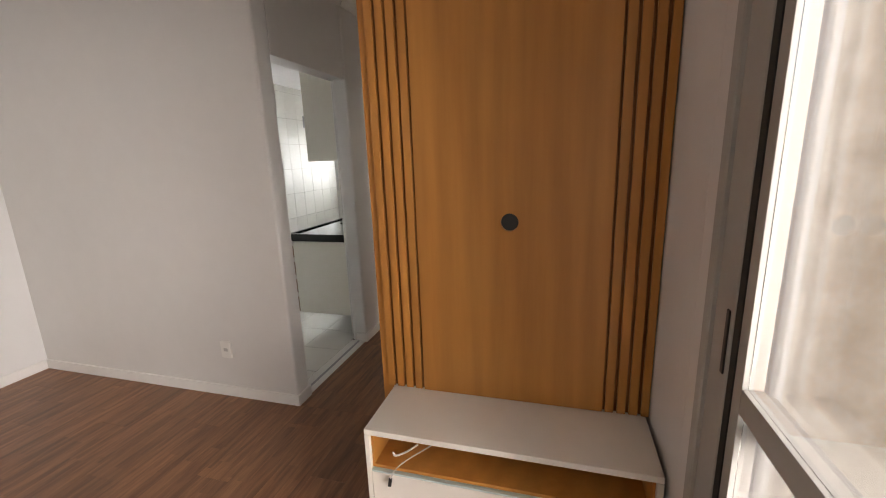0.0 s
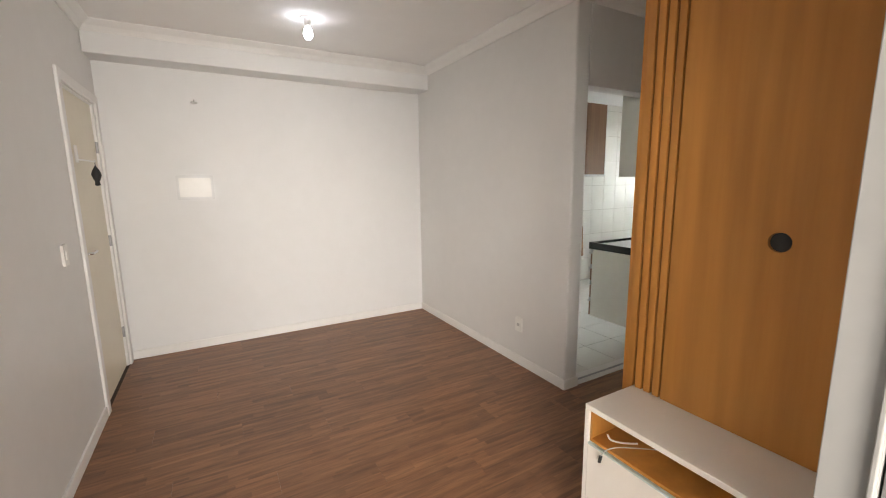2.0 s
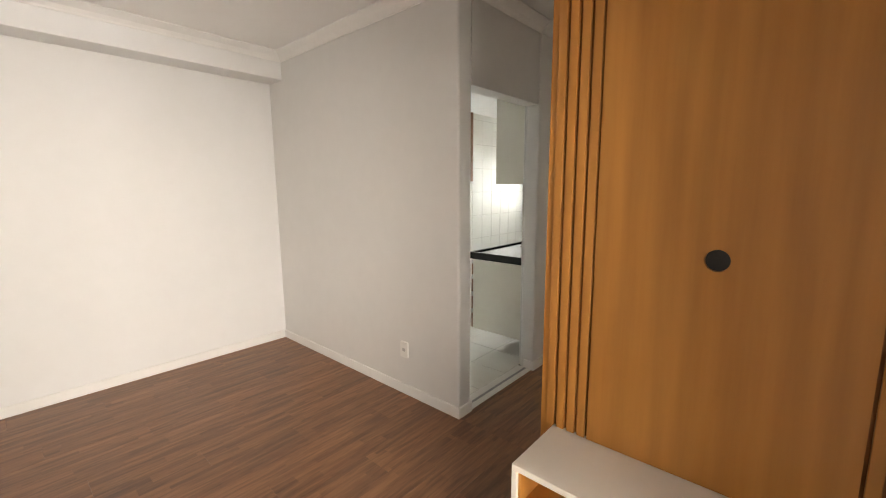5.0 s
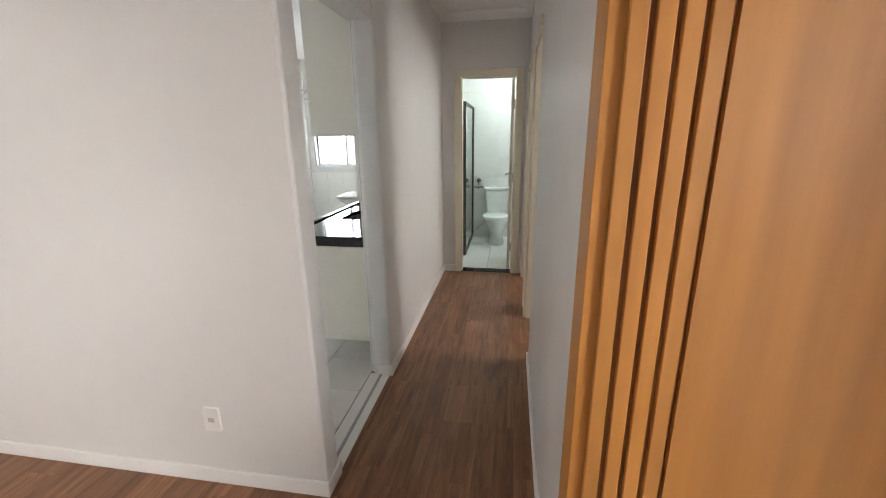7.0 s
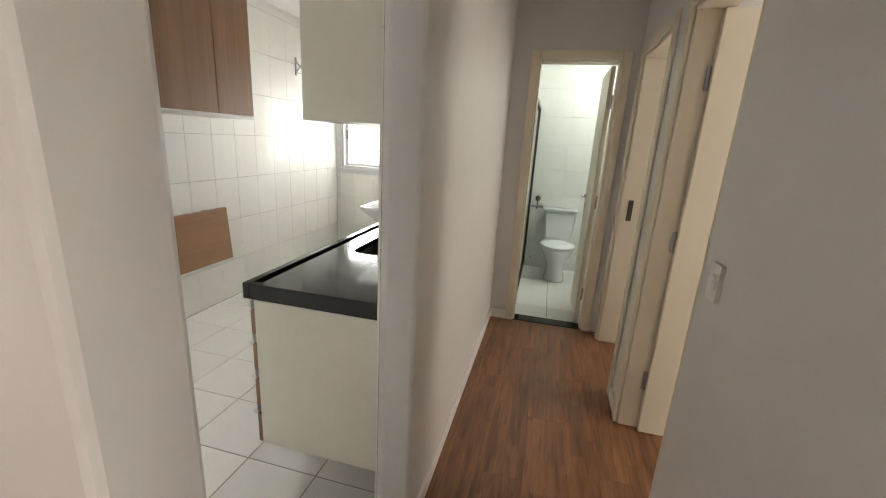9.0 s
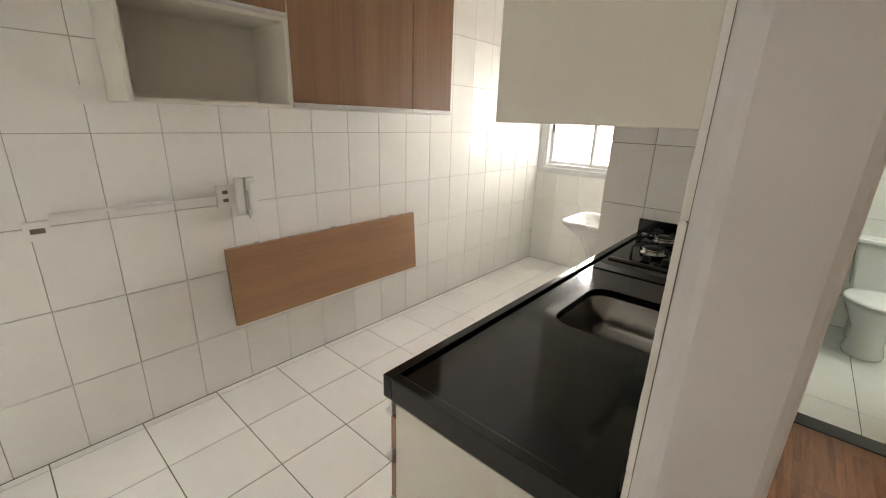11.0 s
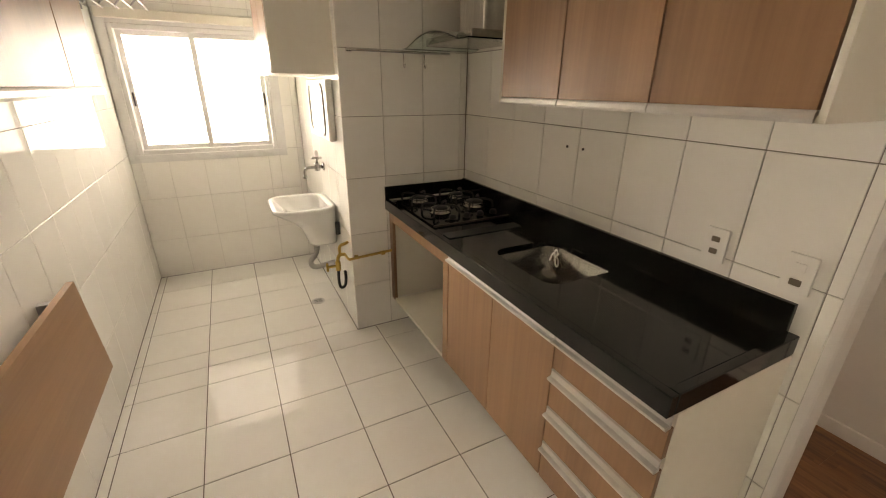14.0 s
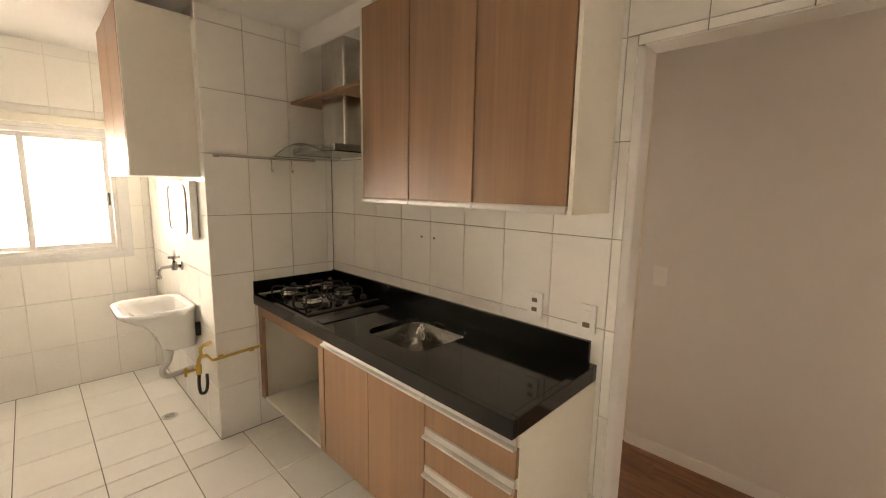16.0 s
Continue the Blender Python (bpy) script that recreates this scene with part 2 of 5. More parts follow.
PLASTIC = vary(mat("white_plastic", (0.78, 0.77, 0.73), 0.35), (0.83, 0.82, 0.785), (0.79, 0.78, 0.745), 5, rough=(0.28, 0.42))
GREYPLASTIC = vary(mat("grey_plastic", (0.5, 0.49, 0.47), 0.45), (0.52, 0.51, 0.49), (0.46, 0.45, 0.43), 8, rough=(0.38, 0.52))
CERAMIC = vary(mat("white_porcelain", (0.82, 0.82, 0.8), 0.08), (0.83, 0.83, 0.81), (0.8, 0.8, 0.78), 2, rough=(0.06, 0.12))
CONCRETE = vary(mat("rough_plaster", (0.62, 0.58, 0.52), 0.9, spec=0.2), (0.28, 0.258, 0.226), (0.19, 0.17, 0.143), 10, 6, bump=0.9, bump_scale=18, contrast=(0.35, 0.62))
GREYPAINT = vary(mat("grey_masonry_paint", (0.34, 0.35, 0.35), 0.7, spec=0.2), (0.34, 0.35, 0.355), (0.3, 0.305, 0.31), 2.0, bump=0.15, bump_scale=50)
EDGESTRIP = vary(mat("pale_green_strip", (0.55, 0.66, 0.62), 0.25), (0.56, 0.67, 0.63), (0.5, 0.6, 0.56), 6, rough=(0.2, 0.3))
SEAL = mat("black_rubber", (0.015, 0.015, 0.015), 0.7)
FANBLADE = vary(mat("cream_fan_blade", (0.8, 0.77, 0.68), 0.45), (0.86, 0.84, 0.78), (0.83, 0.8, 0.73), 3)

GLASS = mat("clear_glass", (1, 1, 1), 0.02)
GLASS.node_tree.nodes["Principled BSDF"].inputs["Transmission Weight"].default_value = 1.0
GLASS.node_tree.nodes["Principled BSDF"].inputs["IOR"].default_value = 1.45
GREENGLASS = mat("tinted_glass", (0.75, 0.88, 0.83), 0.03)
GREENGLASS.node_tree.nodes["Principled BSDF"].inputs["Transmission Weight"].default_value = 1.0
GREENGLASS.node_tree.nodes["Principled BSDF"].inputs["IOR"].default_value = 1.45
HAZE = mat("bright_sky", (0.8, 0.8, 0.8), 1.0)
HAZE.node_tree.nodes["Principled BSDF"].inputs["Emission Color"].default_value = (0.76, 0.89, 1.0, 1)
HAZE.node_tree.nodes["Principled BSDF"].inputs["Emission Strength"].default_value = 3.4
BULB = mat("lit_bulb", (1, 1, 1), 0.3)
BULB.node_tree.nodes["Principled BSDF"].inputs["Emission Color"].default_value = (0.72, 0.82, 1.0, 1)
BULB.node_tree.nodes["Principled BSDF"].inputs["Emission Strength"].default_value = 26.0


# ---------------- building helpers ----------------
def origin(ob):
    v = Vector((0, 0, 0))
    while ob is not None:
        v += ob.location
        ob = ob.parent
    return v


def box(bm, x0, x1, y0, y1, z0, z1, bevel=0.0, seg=2):
    """One box between two corners, its edges rounded."""
    vs = [bm.verts.new((x, y, z)) for x in (x0, x1) for y in (y0, y1) for z in (z0, z1)]
    fs = [bm.faces.new([vs[i] for i in q]) for q in ((0, 1, 3, 2), (4, 6, 7, 5), (0, 4, 5, 1), (2, 3, 7, 6), (0, 2, 6, 4), (1, 5, 7, 3))]
    if bevel:
        es = list({e for f in fs for e in f.edges})
        bmesh.ops.bevel(bm, geom=es, offset=bevel, segments=seg, profile=0.5, affect='EDGES')
    return bm


def boxes(*rows, bevel=0.0):
    bm = bmesh.new()
    for r in rows:
        box(bm, *r, bevel=bevel)
    return bm


def tube(bm, a, b, r0, r1=None, n=16, caps=True):
    """A round bar from a to b."""
    a, b = Vector(a), Vector(b)
    r1 = r0 if r1 is None else r1
    m = Matrix.Translation((a + b) / 2) @ (b - a).to_track_quat('Z', 'Y').to_matrix().to_4x4()
    bmesh.ops.create_cone(bm, cap_ends=caps, segments=n, radius1=r0, radius2=r1, depth=(b - a).length, matrix=m)
    return bm


def bent(bm, pts, r, n=10, rounds=3):
    """A round bar along a bent line, its corners rounded."""
    pts = [Vector(p) for p in pts]
    for _ in range(rounds):
        q = [pts[0]]
        for a, b in zip(pts, pts[1:]):
            q += [a.lerp(b, 0.25), a.lerp(b, 0.75)]
        pts = q + [pts[-1]]
    rings = []
    up = Vector((0.31, 0.22, 0.92))
    for i, p in enumerate(pts):
        d = (pts[min(i + 1, len(pts) - 1)] - pts[max(i - 1, 0)]).normalized()
        s = d.cross(up).normalized()
        u = s.cross(d)
        rings.append([bm.verts.new(p + (s * math.cos(k * math.tau / n) + u * math.sin(k * math.tau / n)) * r) for k in range(n)])
    for a, b in zip(rings, rings[1:]):
        for k in range(n):
            bm.faces.new((a[k], a[(k + 1) % n], b[(k + 1) % n], b[k]))
    bm.faces.new(list(reversed(rings[0])))
    bm.faces.new(rings[-1])
    return bm


def lathe(bm, profile, centre, n=28, sx=1.0, sy=1.0):
    """A body of revolution about the vertical: (radius, height) pairs from the bottom up."""
    rings = []
    for r, z in profile:
        rings.append([bm.verts.new((centre[0] + math.cos(k * math.tau / n) * r * sx, centre[1] + math.sin(k * math.tau / n) * r * sy, centre[2] + z)) for k in range(n)])
    for a, b in zip(rings, rings[1:]):
        for k in range(n):
            bm.faces.new((a[k], a[(k + 1) % n], b[(k + 1) % n], b[k]))
    bm.faces.new(list(reversed(rings[0])))
    bm.faces.new(rings[-1])
    return bm


def prism(bm, outline, place):
    """A closed outline of (u, v) swept between w0 and w1; place turns (u, v, w) into a point."""
    pts, w0, w1 = outline
    a = [bm.verts.new(place(u, v, w0)) for u, v in pts]
    b = [bm.verts.new(place(u, v, w1)) for u, v in pts]
    n = len(pts)
    bm.faces.new(a)
    bm.faces.new(list(reversed(b)))
    for i in range(n):
        bm.faces.new((a[i], b[i], b[(i + 1) % n], a[(i + 1) % n]))
    return bm


def rounded(x0, x1, y0, y1, r, n=6):
    """The outline of a rectangle with round corners."""
    out = []
    for cx, cy, a0 in ((x1 - r, y1 - r, 0), (x0 + r, y1 - r, 90), (x0 + r, y0 + r, 180), (x1 - r, y0 + r, 270)):
        for k in range(n + 1):
            a = radians(a0 + 90 * k / n)
            out.append((cx + r * math.cos(a), cy + r * math.sin(a)))
    return out


def finish(bm, name, material, smooth=False):
    bmesh.ops.recalc_face_normals(bm, faces=bm.faces)
    me = bpy.data.meshes.new(name)
    bm.to_mesh(me)
    bm.free()
    me.materials.append(material)
    if smooth:
        me.shade_smooth()
    return me


def part(name, bm, material, parent, label="", smooth=False):
    """One mesh under a thing or a part; built where it stands."""
    bm.transform(Matrix.Translation(-origin(parent)))
    ob = new(name, finish(bm, name, material, smooth))
    ob.parent = parent
    return tagged(ob, label)


THINGS = []


def thing(name, at, label, category, group="", kind=""):
    ob = new(name)
    THINGS.append(ob)
    ob.location = at
    ob.empty_display_size = 0.1
    return tagged(ob, label, category, group, kind)


def solid(name, bm, material, label, category, group="", kind="", smooth=False, at=None):
    """A thing of one mesh."""
    at = Vector(at) if at else Vector((0, 0, 0))
    bm.transform(Matrix.Translation(-at))
    ob = new(name, finish(bm, name, material, smooth))
    THINGS.append(ob)
    ob.location = at
    return tagged(ob, label, category, group, kind)


def settle(first, shift):
    """Moves all things made since the given count by a shift."""
    for ob in THINGS[first:]:
        ob.location += Vector(shift)


def structure(name, bm, material, label, category):
    return solid(name, bm, material, label, category, kind="structure")

# ---------------- plan ----------------
XW = -2.277          # white party wall
XK = -0.122          # kitchen face of the corridor wall
XR = 0.903           # corridor's other wall
XB = 1.88            # balcony wall
YD = -2.815           # entrance wall
YT = -0.528          # wall behind the television panel
YP = -0.603          # front of the television panel
YE = 3.122           # end of the corridor
YK = 3.039           # pillar face in the kitchen
XP = -0.942          # pillar edge
YF = 4.597           # laundry's outer wall
ZC = 2.672           # ceiling
J1, J2, ZD = 0.125, 0.944, 2.1
XC = 0.011           # corridor face of the wall past the kitchen opening
XN = -0.122          # kitchen side of the near jamb
ZK = 2.58            # kitchen ceiling
YS = 0.05            # kitchen side of the switch wall
A0, A1 = 1.235, 1.955     # first bedroom door
B0, B1 = 2.23, 2.985     # second bedroom door
T = 0.14

# ---------------- large structure ----------------
structure("wall_west", boxes((XW - T, XW, YD - T, YF + T, 0, ZC)), WHITE_WALL, "smooth white painted party wall of the living room", "wall")
structure("beam_west", boxes((XW, -2.042, YD, 0, 2.45, ZC), bevel=0.004), WHITE_WALL, "white plastered beam under the living room ceiling", "beam")
structure("wall_switch", prism(bmesh.new(), ([(XW, 0), (-0.012, 0), (-0.004, 0.004), (0, 0.012), (0, J1 - 0.012), (-0.004, J1 - 0.004), (-0.012, J1), (XN, J1), (XN, YS), (XW, YS)], 0, ZC), lambda u, v, w: (u, v, w)), WALL, "light grey painted wall with a low outlet", "wall")
structure("wall_corridor_west_lintel", boxes((XK, 0, J1, J2, ZD, ZC), bevel=0.003), WALL, "light grey painted lintel over the kitchen opening", "wall")
structure("wall_corridor_west", prism(bmesh.new(), ([(XK, J2 + 0.022), (-0.1, J2 + 0.004), (-0.09, J2), (XC - 0.012, J2), (XC - 0.004, J2 + 0.004), (XC, J2 + 0.012), (XC, 5.3), (XK, 5.3)], 0, ZC), lambda u, v, w: (u, v, w)), WALL, "light grey painted corridor wall past the kitchen opening", "wall")
structure("wall_south", boxes((XW, -2.17, YD - T, YD, 0, ZC), (-2.17, -1.31, YD - T, YD, 2.12, ZC), (-1.31, 2.05, YD - T, YD, 0, ZC)), WALL, "light grey painted wall with the entrance door", "wall")
structure("wall_panel", boxes((XR, XB + T, YT, 0.0, 0, ZC)), WALL, "light grey painted wall behind the television panel", "wall")
for name, row in (("wall_corridor_east_1", (0.0, A0, 0, ZC)), ("wall_corridor_east_2", (A0, A1, ZD, ZC)), ("wall_corridor_east_3", (A1, B0, 0, ZC)), ("wall_corridor_east_4", (B0, B1, ZD, ZC)), ("wall_corridor_east_5", (B1, YE, 0, ZC))):
    structure(name, boxes((XR, XR + T, *row)), WALL, "light grey painted corridor wall beside the bedroom doors", "wall")
structure("wall_corridor_end", boxes((0, 0.2, YE, YE + 0.12, 0, ZC), (0.2, 0.795, YE, YE + 0.12, ZD, ZC), (0.795, XR + T, YE, YE + 0.12, 0, ZC)), WALL, "grey painted end wall with the bathroom door", "wall")
structure("wall_balcony_north", boxes((XB, XB + T, -0.93, YT, 0, ZC)), WALL, "light grey wall between the panel and the balcony door", "wall")
structure("wall_balcony_cover", boxes((XB, 1.8885, -1.094, -0.931, 0, 2.16)), WALL, "thin grey cover beside the balcony door frame", "wall")
structure("wall_balcony_lintel", boxes((XB, XB + T, -2.62, -0.931, 2.161, ZC)), WALL, "light grey lintel over the balcony door", "wall")
structure("wall_balcony_south", boxes((XB, XB + T, YD, -2.621, 0, ZC)), WALL, "light grey wall beside the balcony door", "wall")
structure("wall_pillar", boxes((XP, XK, YK, YF, 0, ZC)), GROUT, "tiled pillar block between kitchen and laundry", "pillar")
structure("wall_laundry", boxes((XW, XP, YF, YF + T, 0, 1.055), (XW, XP, YF, YF + T, 1.985, ZC), (XW, -2.195, YF, YF + T, 1.055, 1.985), (-1.165, XP, YF, YF + T, 1.055, 1.985)), GROUT, "tiled outer wall under the laundry window", "wall")
structure("ceiling", boxes((XW - T, 3.5, YD - T, 5.5, ZC, ZC + 0.15)), CEIL, "flat off-white painted ceiling", "ceiling")
structure("ceiling_kitchen", boxes((XW, XK - 0.004, YS, YF, ZK, ZK + 0.03)), CEIL, "lowered white plaster kitchen ceiling", "ceiling")
structure("beam_kitchen", boxes((-0.345, XK - 0.012, 2.24, YK - 0.012, 2.45, ZK - 0.001), bevel=0.003), WHITE_WALL, "white plastered beam over the wall cabinets", "beam")
structure("floor_base", boxes((XW - T, 3.5, YD - T, 5.5, -0.2, -0.012)), SUBFLOOR, "bare screed beneath the flooring", "floor")

# bedrooms behind the corridor
structure("wall_bedroom_north", boxes((XR + T, 3.5, YE, YE + 0.12, 0, ZC)), WALL, "plain painted bedroom wall", "wall")
structure("wall_bedroom_middle", boxes((XR + T, 3.5, 2.06, 2.14, 0, ZC)), WALL, "plain painted wall between the bedrooms", "wall")
structure("wall_bedroom_east", boxes((3.4, 3.5, 0, YE, 0, ZC)), WALL, "plain painted bedroom outer wall", "wall")
structure("wall_bedroom_south", boxes((XB + T, 3.5, -0.1, 0.0, 0, ZC)), WALL, "plain painted bedroom wall", "wall")
# bathroom
structure("wall_bathroom_north", boxes((0, 1.6, 4.86, 4.98, 0, ZC)), GROUT, "white tiled bathroom back wall", "wall")
structure("wall_bathroom_east", boxes((1.3, 1.42, YE + 0.12, 4.86, 0, ZC)), GROUT, "white tiled bathroom side wall", "wall")
# balcony
structure("balcony_floor", boxes((XB + T, 3.3, YD, YT - 0.001, -0.03, -0.002)), FLOORTILE, "pale tiled balcony floor", "floor")
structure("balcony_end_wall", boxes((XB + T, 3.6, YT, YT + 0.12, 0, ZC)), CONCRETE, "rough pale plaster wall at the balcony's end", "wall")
structure("balcony_end_strip", boxes((XB + T, 2.28, YT - 0.02, YT - 0.001, 0, ZC)), GREYPAINT, "smooth painted strip beside the rough plaster", "wall")
structure("ground", boxes((-400, 400, -400, 400, -9.2, -9.0)), CONCRETE, "grey ground far below the balcony", "ground")
bm = boxes((-9.5, 3.5, 8.4, 8.41, -2.0, 8.0))
structure("backdrop", bm, HAZE, "bright white sky beyond the laundry window", "backdrop")

# ---------------- trim ----------------
def baseboard(*rows):
    structure("baseboard", boxes(*rows, bevel=0.004), TRIM, "white painted baseboard along the wall", "baseboard")


BH, BT = 0.075, 0.014
baseboard((XW, XW + BT, YD + BT, -BT, 0, BH))
baseboard((XW, BT, -BT, 0, 0, BH), (0, BT, 0, J1, 0, BH))
baseboard((XC, XC + BT, J2 - BT, YE, 0, BH), (XK + 0.05, XC, J2 - BT, J2, 0, BH))
baseboard((XR - BT, XR, -0.481, A0, 0, BH))
baseboard((XR - BT, XR, A1 + 0.055, B0 - 0.055, 0, BH))
baseboard((-1.25, XB, YD, YD + BT, 0, BH), (XW, -2.235, YD, YD + BT, 0, BH))
baseboard((XC + BT, 0.145, YE - BT, YE, 0, BH))


def crown(a, b, inward):
    """A cove moulding from a to b under the ceiling; inward: the way it juts from the wall."""
    a, b, n = Vector((*a, ZC)), Vector((*b, ZC)), Vector((*inward, 0))
    prof = [(0, 0), (0.075, 0), (0.075, -0.008), (0.058, -0.02), (0.03, -0.04), (0.014, -0.062), (0.008, -0.075), (0, -0.075)]
    bm = bmesh.new()
    prism(bm, (prof, 0.0, 1.0), lambda u, v, w: a.lerp(b, w) + n * u + Vector((0, 0, v)))
    structure("crown_moulding", bm, TRIM, "white plaster crown moulding under the ceiling", "moulding")


crown((-2.042, YD), (-2.042, 0), (1, 0))
crown((-2.042, 0), (0.0, 0), (0, -1))
crown((0, 0), (0, J2), (1, 0))
crown((XC, J2), (XC, YE), (1, 0))
crown((XR, YT), (XR, YE), (-1, 0))
crown((-2.042, YD), (XB, YD), (0, 1))
crown((0, YE), (XR, YE), (0, -1))


def door_frame(name, lo, hi, zt, place, label, depth, near=True, coat=None):
    """Jambs and casings round an opening from lo to hi; place(u, w, z) turns along, across, up into x, y boxes."""
    d = thing(name, place(lo, 0, 0), label, "door frame", kind="structure")
    cw = 0.055

    def bar(n, u0, u1, w0, w1, z0, z1):
        p, q = place(u0, w0, z0), place(u1, w1, z1)
        bm = bmesh.new()
        box(bm, min(p[0], q[0]), max(p[0], q[0]), min(p[1], q[1]), max(p[1], q[1]), z0, z1, 0.006)
        part(n, bm, coat or DOORPAINT, d)
    bar("jamb", lo, lo + 0.025, 0, depth, 0, zt)
    bar("jamb", hi - 0.025, hi, 0, depth, 0, zt)
    bar("head", lo + 0.025, hi - 0.025, 0, depth, zt - 0.025, zt)
    if near:
        bar("casing", lo - cw, lo + 0.012, -0.018, -0.001, 0, zt + cw)
    bar("casing", hi - 0.012, hi + cw, -0.018, -0.001, 0, zt + cw)
    bar("casing", lo + 0.012, hi - 0.012, -0.018, -0.001, zt - 0.012, zt + cw)
    return d


def hinge(parent, at, r=0.009, h=0.085):
    bm = bmesh.new()
    tube(bm, (at[0], at[1], at[2] - h / 2), (at[0], at[1], at[2] + h / 2), r, n=12)
    part("hinge", bm, GREYALU, parent, "grey steel hinge")


def lever(parent, at, out, along):
    """A lever handle with its rose and keyhole plate; out: away from the leaf, along: the way the lever points."""
    a, o, l = Vector(at), Vector(out), Vector(along)
    bm = bmesh.new()
    tube(bm, a, a + o * 0.008, 0.025, n=20)
    tube(bm, a, a + o * 0.05, 0.009)
    bent(bm, [a + o * 0.046, a + o * 0.05 + l * 0.02, a + o * 0.048 + l * 0.07, a + o * 0.045 + l * 0.12], 0.008)
    h = part("handle", bm, CHROME, parent, "chrome lever handle", True)
    bm = bmesh.new()
    tube(bm, a - Vector((0, 0, 0.09)), a - Vector((0, 0, 0.09)) + o * 0.006, 0.022, n=20)
    part("keyhole_plate", bm, CHROME, h)


# entrance door
ed = door_frame("door_entrance", -2.17, -1.31, 2.12, lambda u, w, z: (u, YD - w, z), "white painted frame of the entrance door", 0.1, coat=TRIM)
el = thing("entrance_door", (-2.14, YD - 0.03, 0), "closed cream painted flush entrance door", "door")
leaf = part("leaf", boxes((-2.141, -1.339, YD - 0.055, YD - 0.018, 0.008, 2.092), bevel=0.003), DOORPAINT, el)
for z in (0.3, 1.06, 1.78):
    hinge(el, (-2.137, YD - 0.008, z))
lever(el, (-1.385, YD - 0.018, 1.06), (0, 1, 0), (-1, 0, 0))
bm = boxes((-1.555, -1.525, YD - 0.018, YD - 0.004, 1.64, 1.75), bevel=0.003)
bent(bm, [(-1.54, YD - 0.008, 1.66), (-1.56, YD + 0.03, 1.655), (-1.7, YD + 0.035, 1.655), (-1.765, YD + 0.035, 1.655), (-1.77, YD + 0.035, 1.67)], 0.005)
solid("door_hook", bm, PLASTIC, "small white hook fixed to the entrance door", "hook")
bm = bmesh.new()
bent(bm, [(-1.76, YD + 0.035, 1.652), (-1.76, YD + 0.036, 1.64), (-1.76, YD + 0.035, 1.62)], 0.002)
lathe(bm, [(0.004, 0.0), (0.018, 0.005), (0.012, 0.03), (0.02, 0.045), (0.03, 0.075), (0.022, 0.105), (0.01, 0.125), (0.004, 0.14)], (-1.76, YD + 0.035, 1.49), 16)
solid("hanging_ornament", bm, BLACK, "small black ornament hanging from the door hook", "ornament", smooth=True)


def plate(name, at, normal, w, h, label, category, slots=(), mat_=PLASTIC):
    """A wall plate with round-edged cover and rockers or sockets."""
    n = Vector(normal)
    side = Vector((-n.y, n.x, 0))
    a = Vector(at)
    t = thing(name, at, label, category)

    def cover(u0, u1, v0, v1, d0, d1, r):
        bm = bmesh.new()
        prism(bm, (rounded(u0, u1, v0, v1, r, 4), d0, d1), lambda u, v, q: a + side * u + Vector((0, 0, v)) + n * q)
        return bm
    part("cover", cover(-w / 2, w / 2, -h / 2, h / 2, 0.0, 0.012, 0.006), mat_, t)
    for k, (u, v, sw, sh, m) in enumerate(slots):
        part("rocker" if m is PLASTIC else "socket", cover(u - sw / 2, u + sw / 2, v - sh / 2, v + sh / 2, 0.012, 0.016 if m is PLASTIC else 0.0135, 0.003), m, t)
    return t


SW = ((0, 0.0, 0.022, 0.045, PLASTIC),)
plate("light_switch", (-0.93, YD, 1.12), (0, 1, 0), 0.075, 0.115, "white light switch beside the entrance door", "switch", SW)
plate("light_switch", (XR, 1.115, 1.11), (-1, 0, 0), 0.075, 0.115, "white light switch on the corridor wall", "switch", SW)
plate("power_outlet", (-0.502, 0, 0.338), (0, -1, 0), 0.075, 0.115, "white power outlet low on the grey wall", "outlet", ((0, 0.0, 0.03, 0.022, GREYPLASTIC),))

# distribution box
db = thing("distribution_box", (XW, -2.205, 1.46), "white plastic electrical distribution box on the wall", "electrical box")
bm = bmesh.new()
prism(bm, (rounded(-2.345, -2.065, 1.362, 1.572, 0.012, 4), 0, 0.036), lambda u, v, w: (XW + w, u, v))
# greyer coat than the lid: the box's shadow outline put into colour
part("frame", bm, WINALU, db)
bm = bmesh.new()
prism(bm, (rounded(-2.325, -2.085, 1.385, 1.55, 0.008, 4), 0.036, 0.044), lambda u, v, w: (XW + w, u, v))
part("lid", bm, PLASTIC, db, "glossy white lid")
bm = bmesh.new()
tube(bm, (XW, -2.15, 2.2), (XW + 0.03, -2.15, 2.205), 0.006)
box(bm, XW, XW + 0.012, -2.175, -2.125, 2.18, 2.197, 0.003)
solid("wall_hook", bm, GREYPLASTIC, "small grey hook on the white wall", "hook")

# ---------------- living room ----------------
PL, PR = 0.92, 1.876
tv = thing("media_wall", (PL, YP, 0.62), "honey oak veneer wall panel with vertical slats", "wall panel")
part("backing", boxes((PL + 0.012, XB - 0.002, YT - 0.06, YT - 0.001, 0.62, 2.66)), SLATGAP, tv, "dark grooves between the slats")
part("side_board", boxes((PL - 0.033, PL + 0.011, YP + 0.016, YT - 0.052, 0.0, 2.66), (PL - 0.033, XR - 0.001, YT - 0.0515, -0.483, 0.0, 2.66), bevel=0.001), PANELWOOD, tv)
part("corner_strip", boxes((PL - 0.004, PL + 0.025, YP + 0.001, YP + 0.0145, 0.62, 2.66), bevel=0.002), PANELWOOD, tv)
bm = bmesh.new()
N = 32
HX, HZ, HR = 1.402, 1.29, 0.03
X0, X1 = PL + 0.15, PR - 0.15
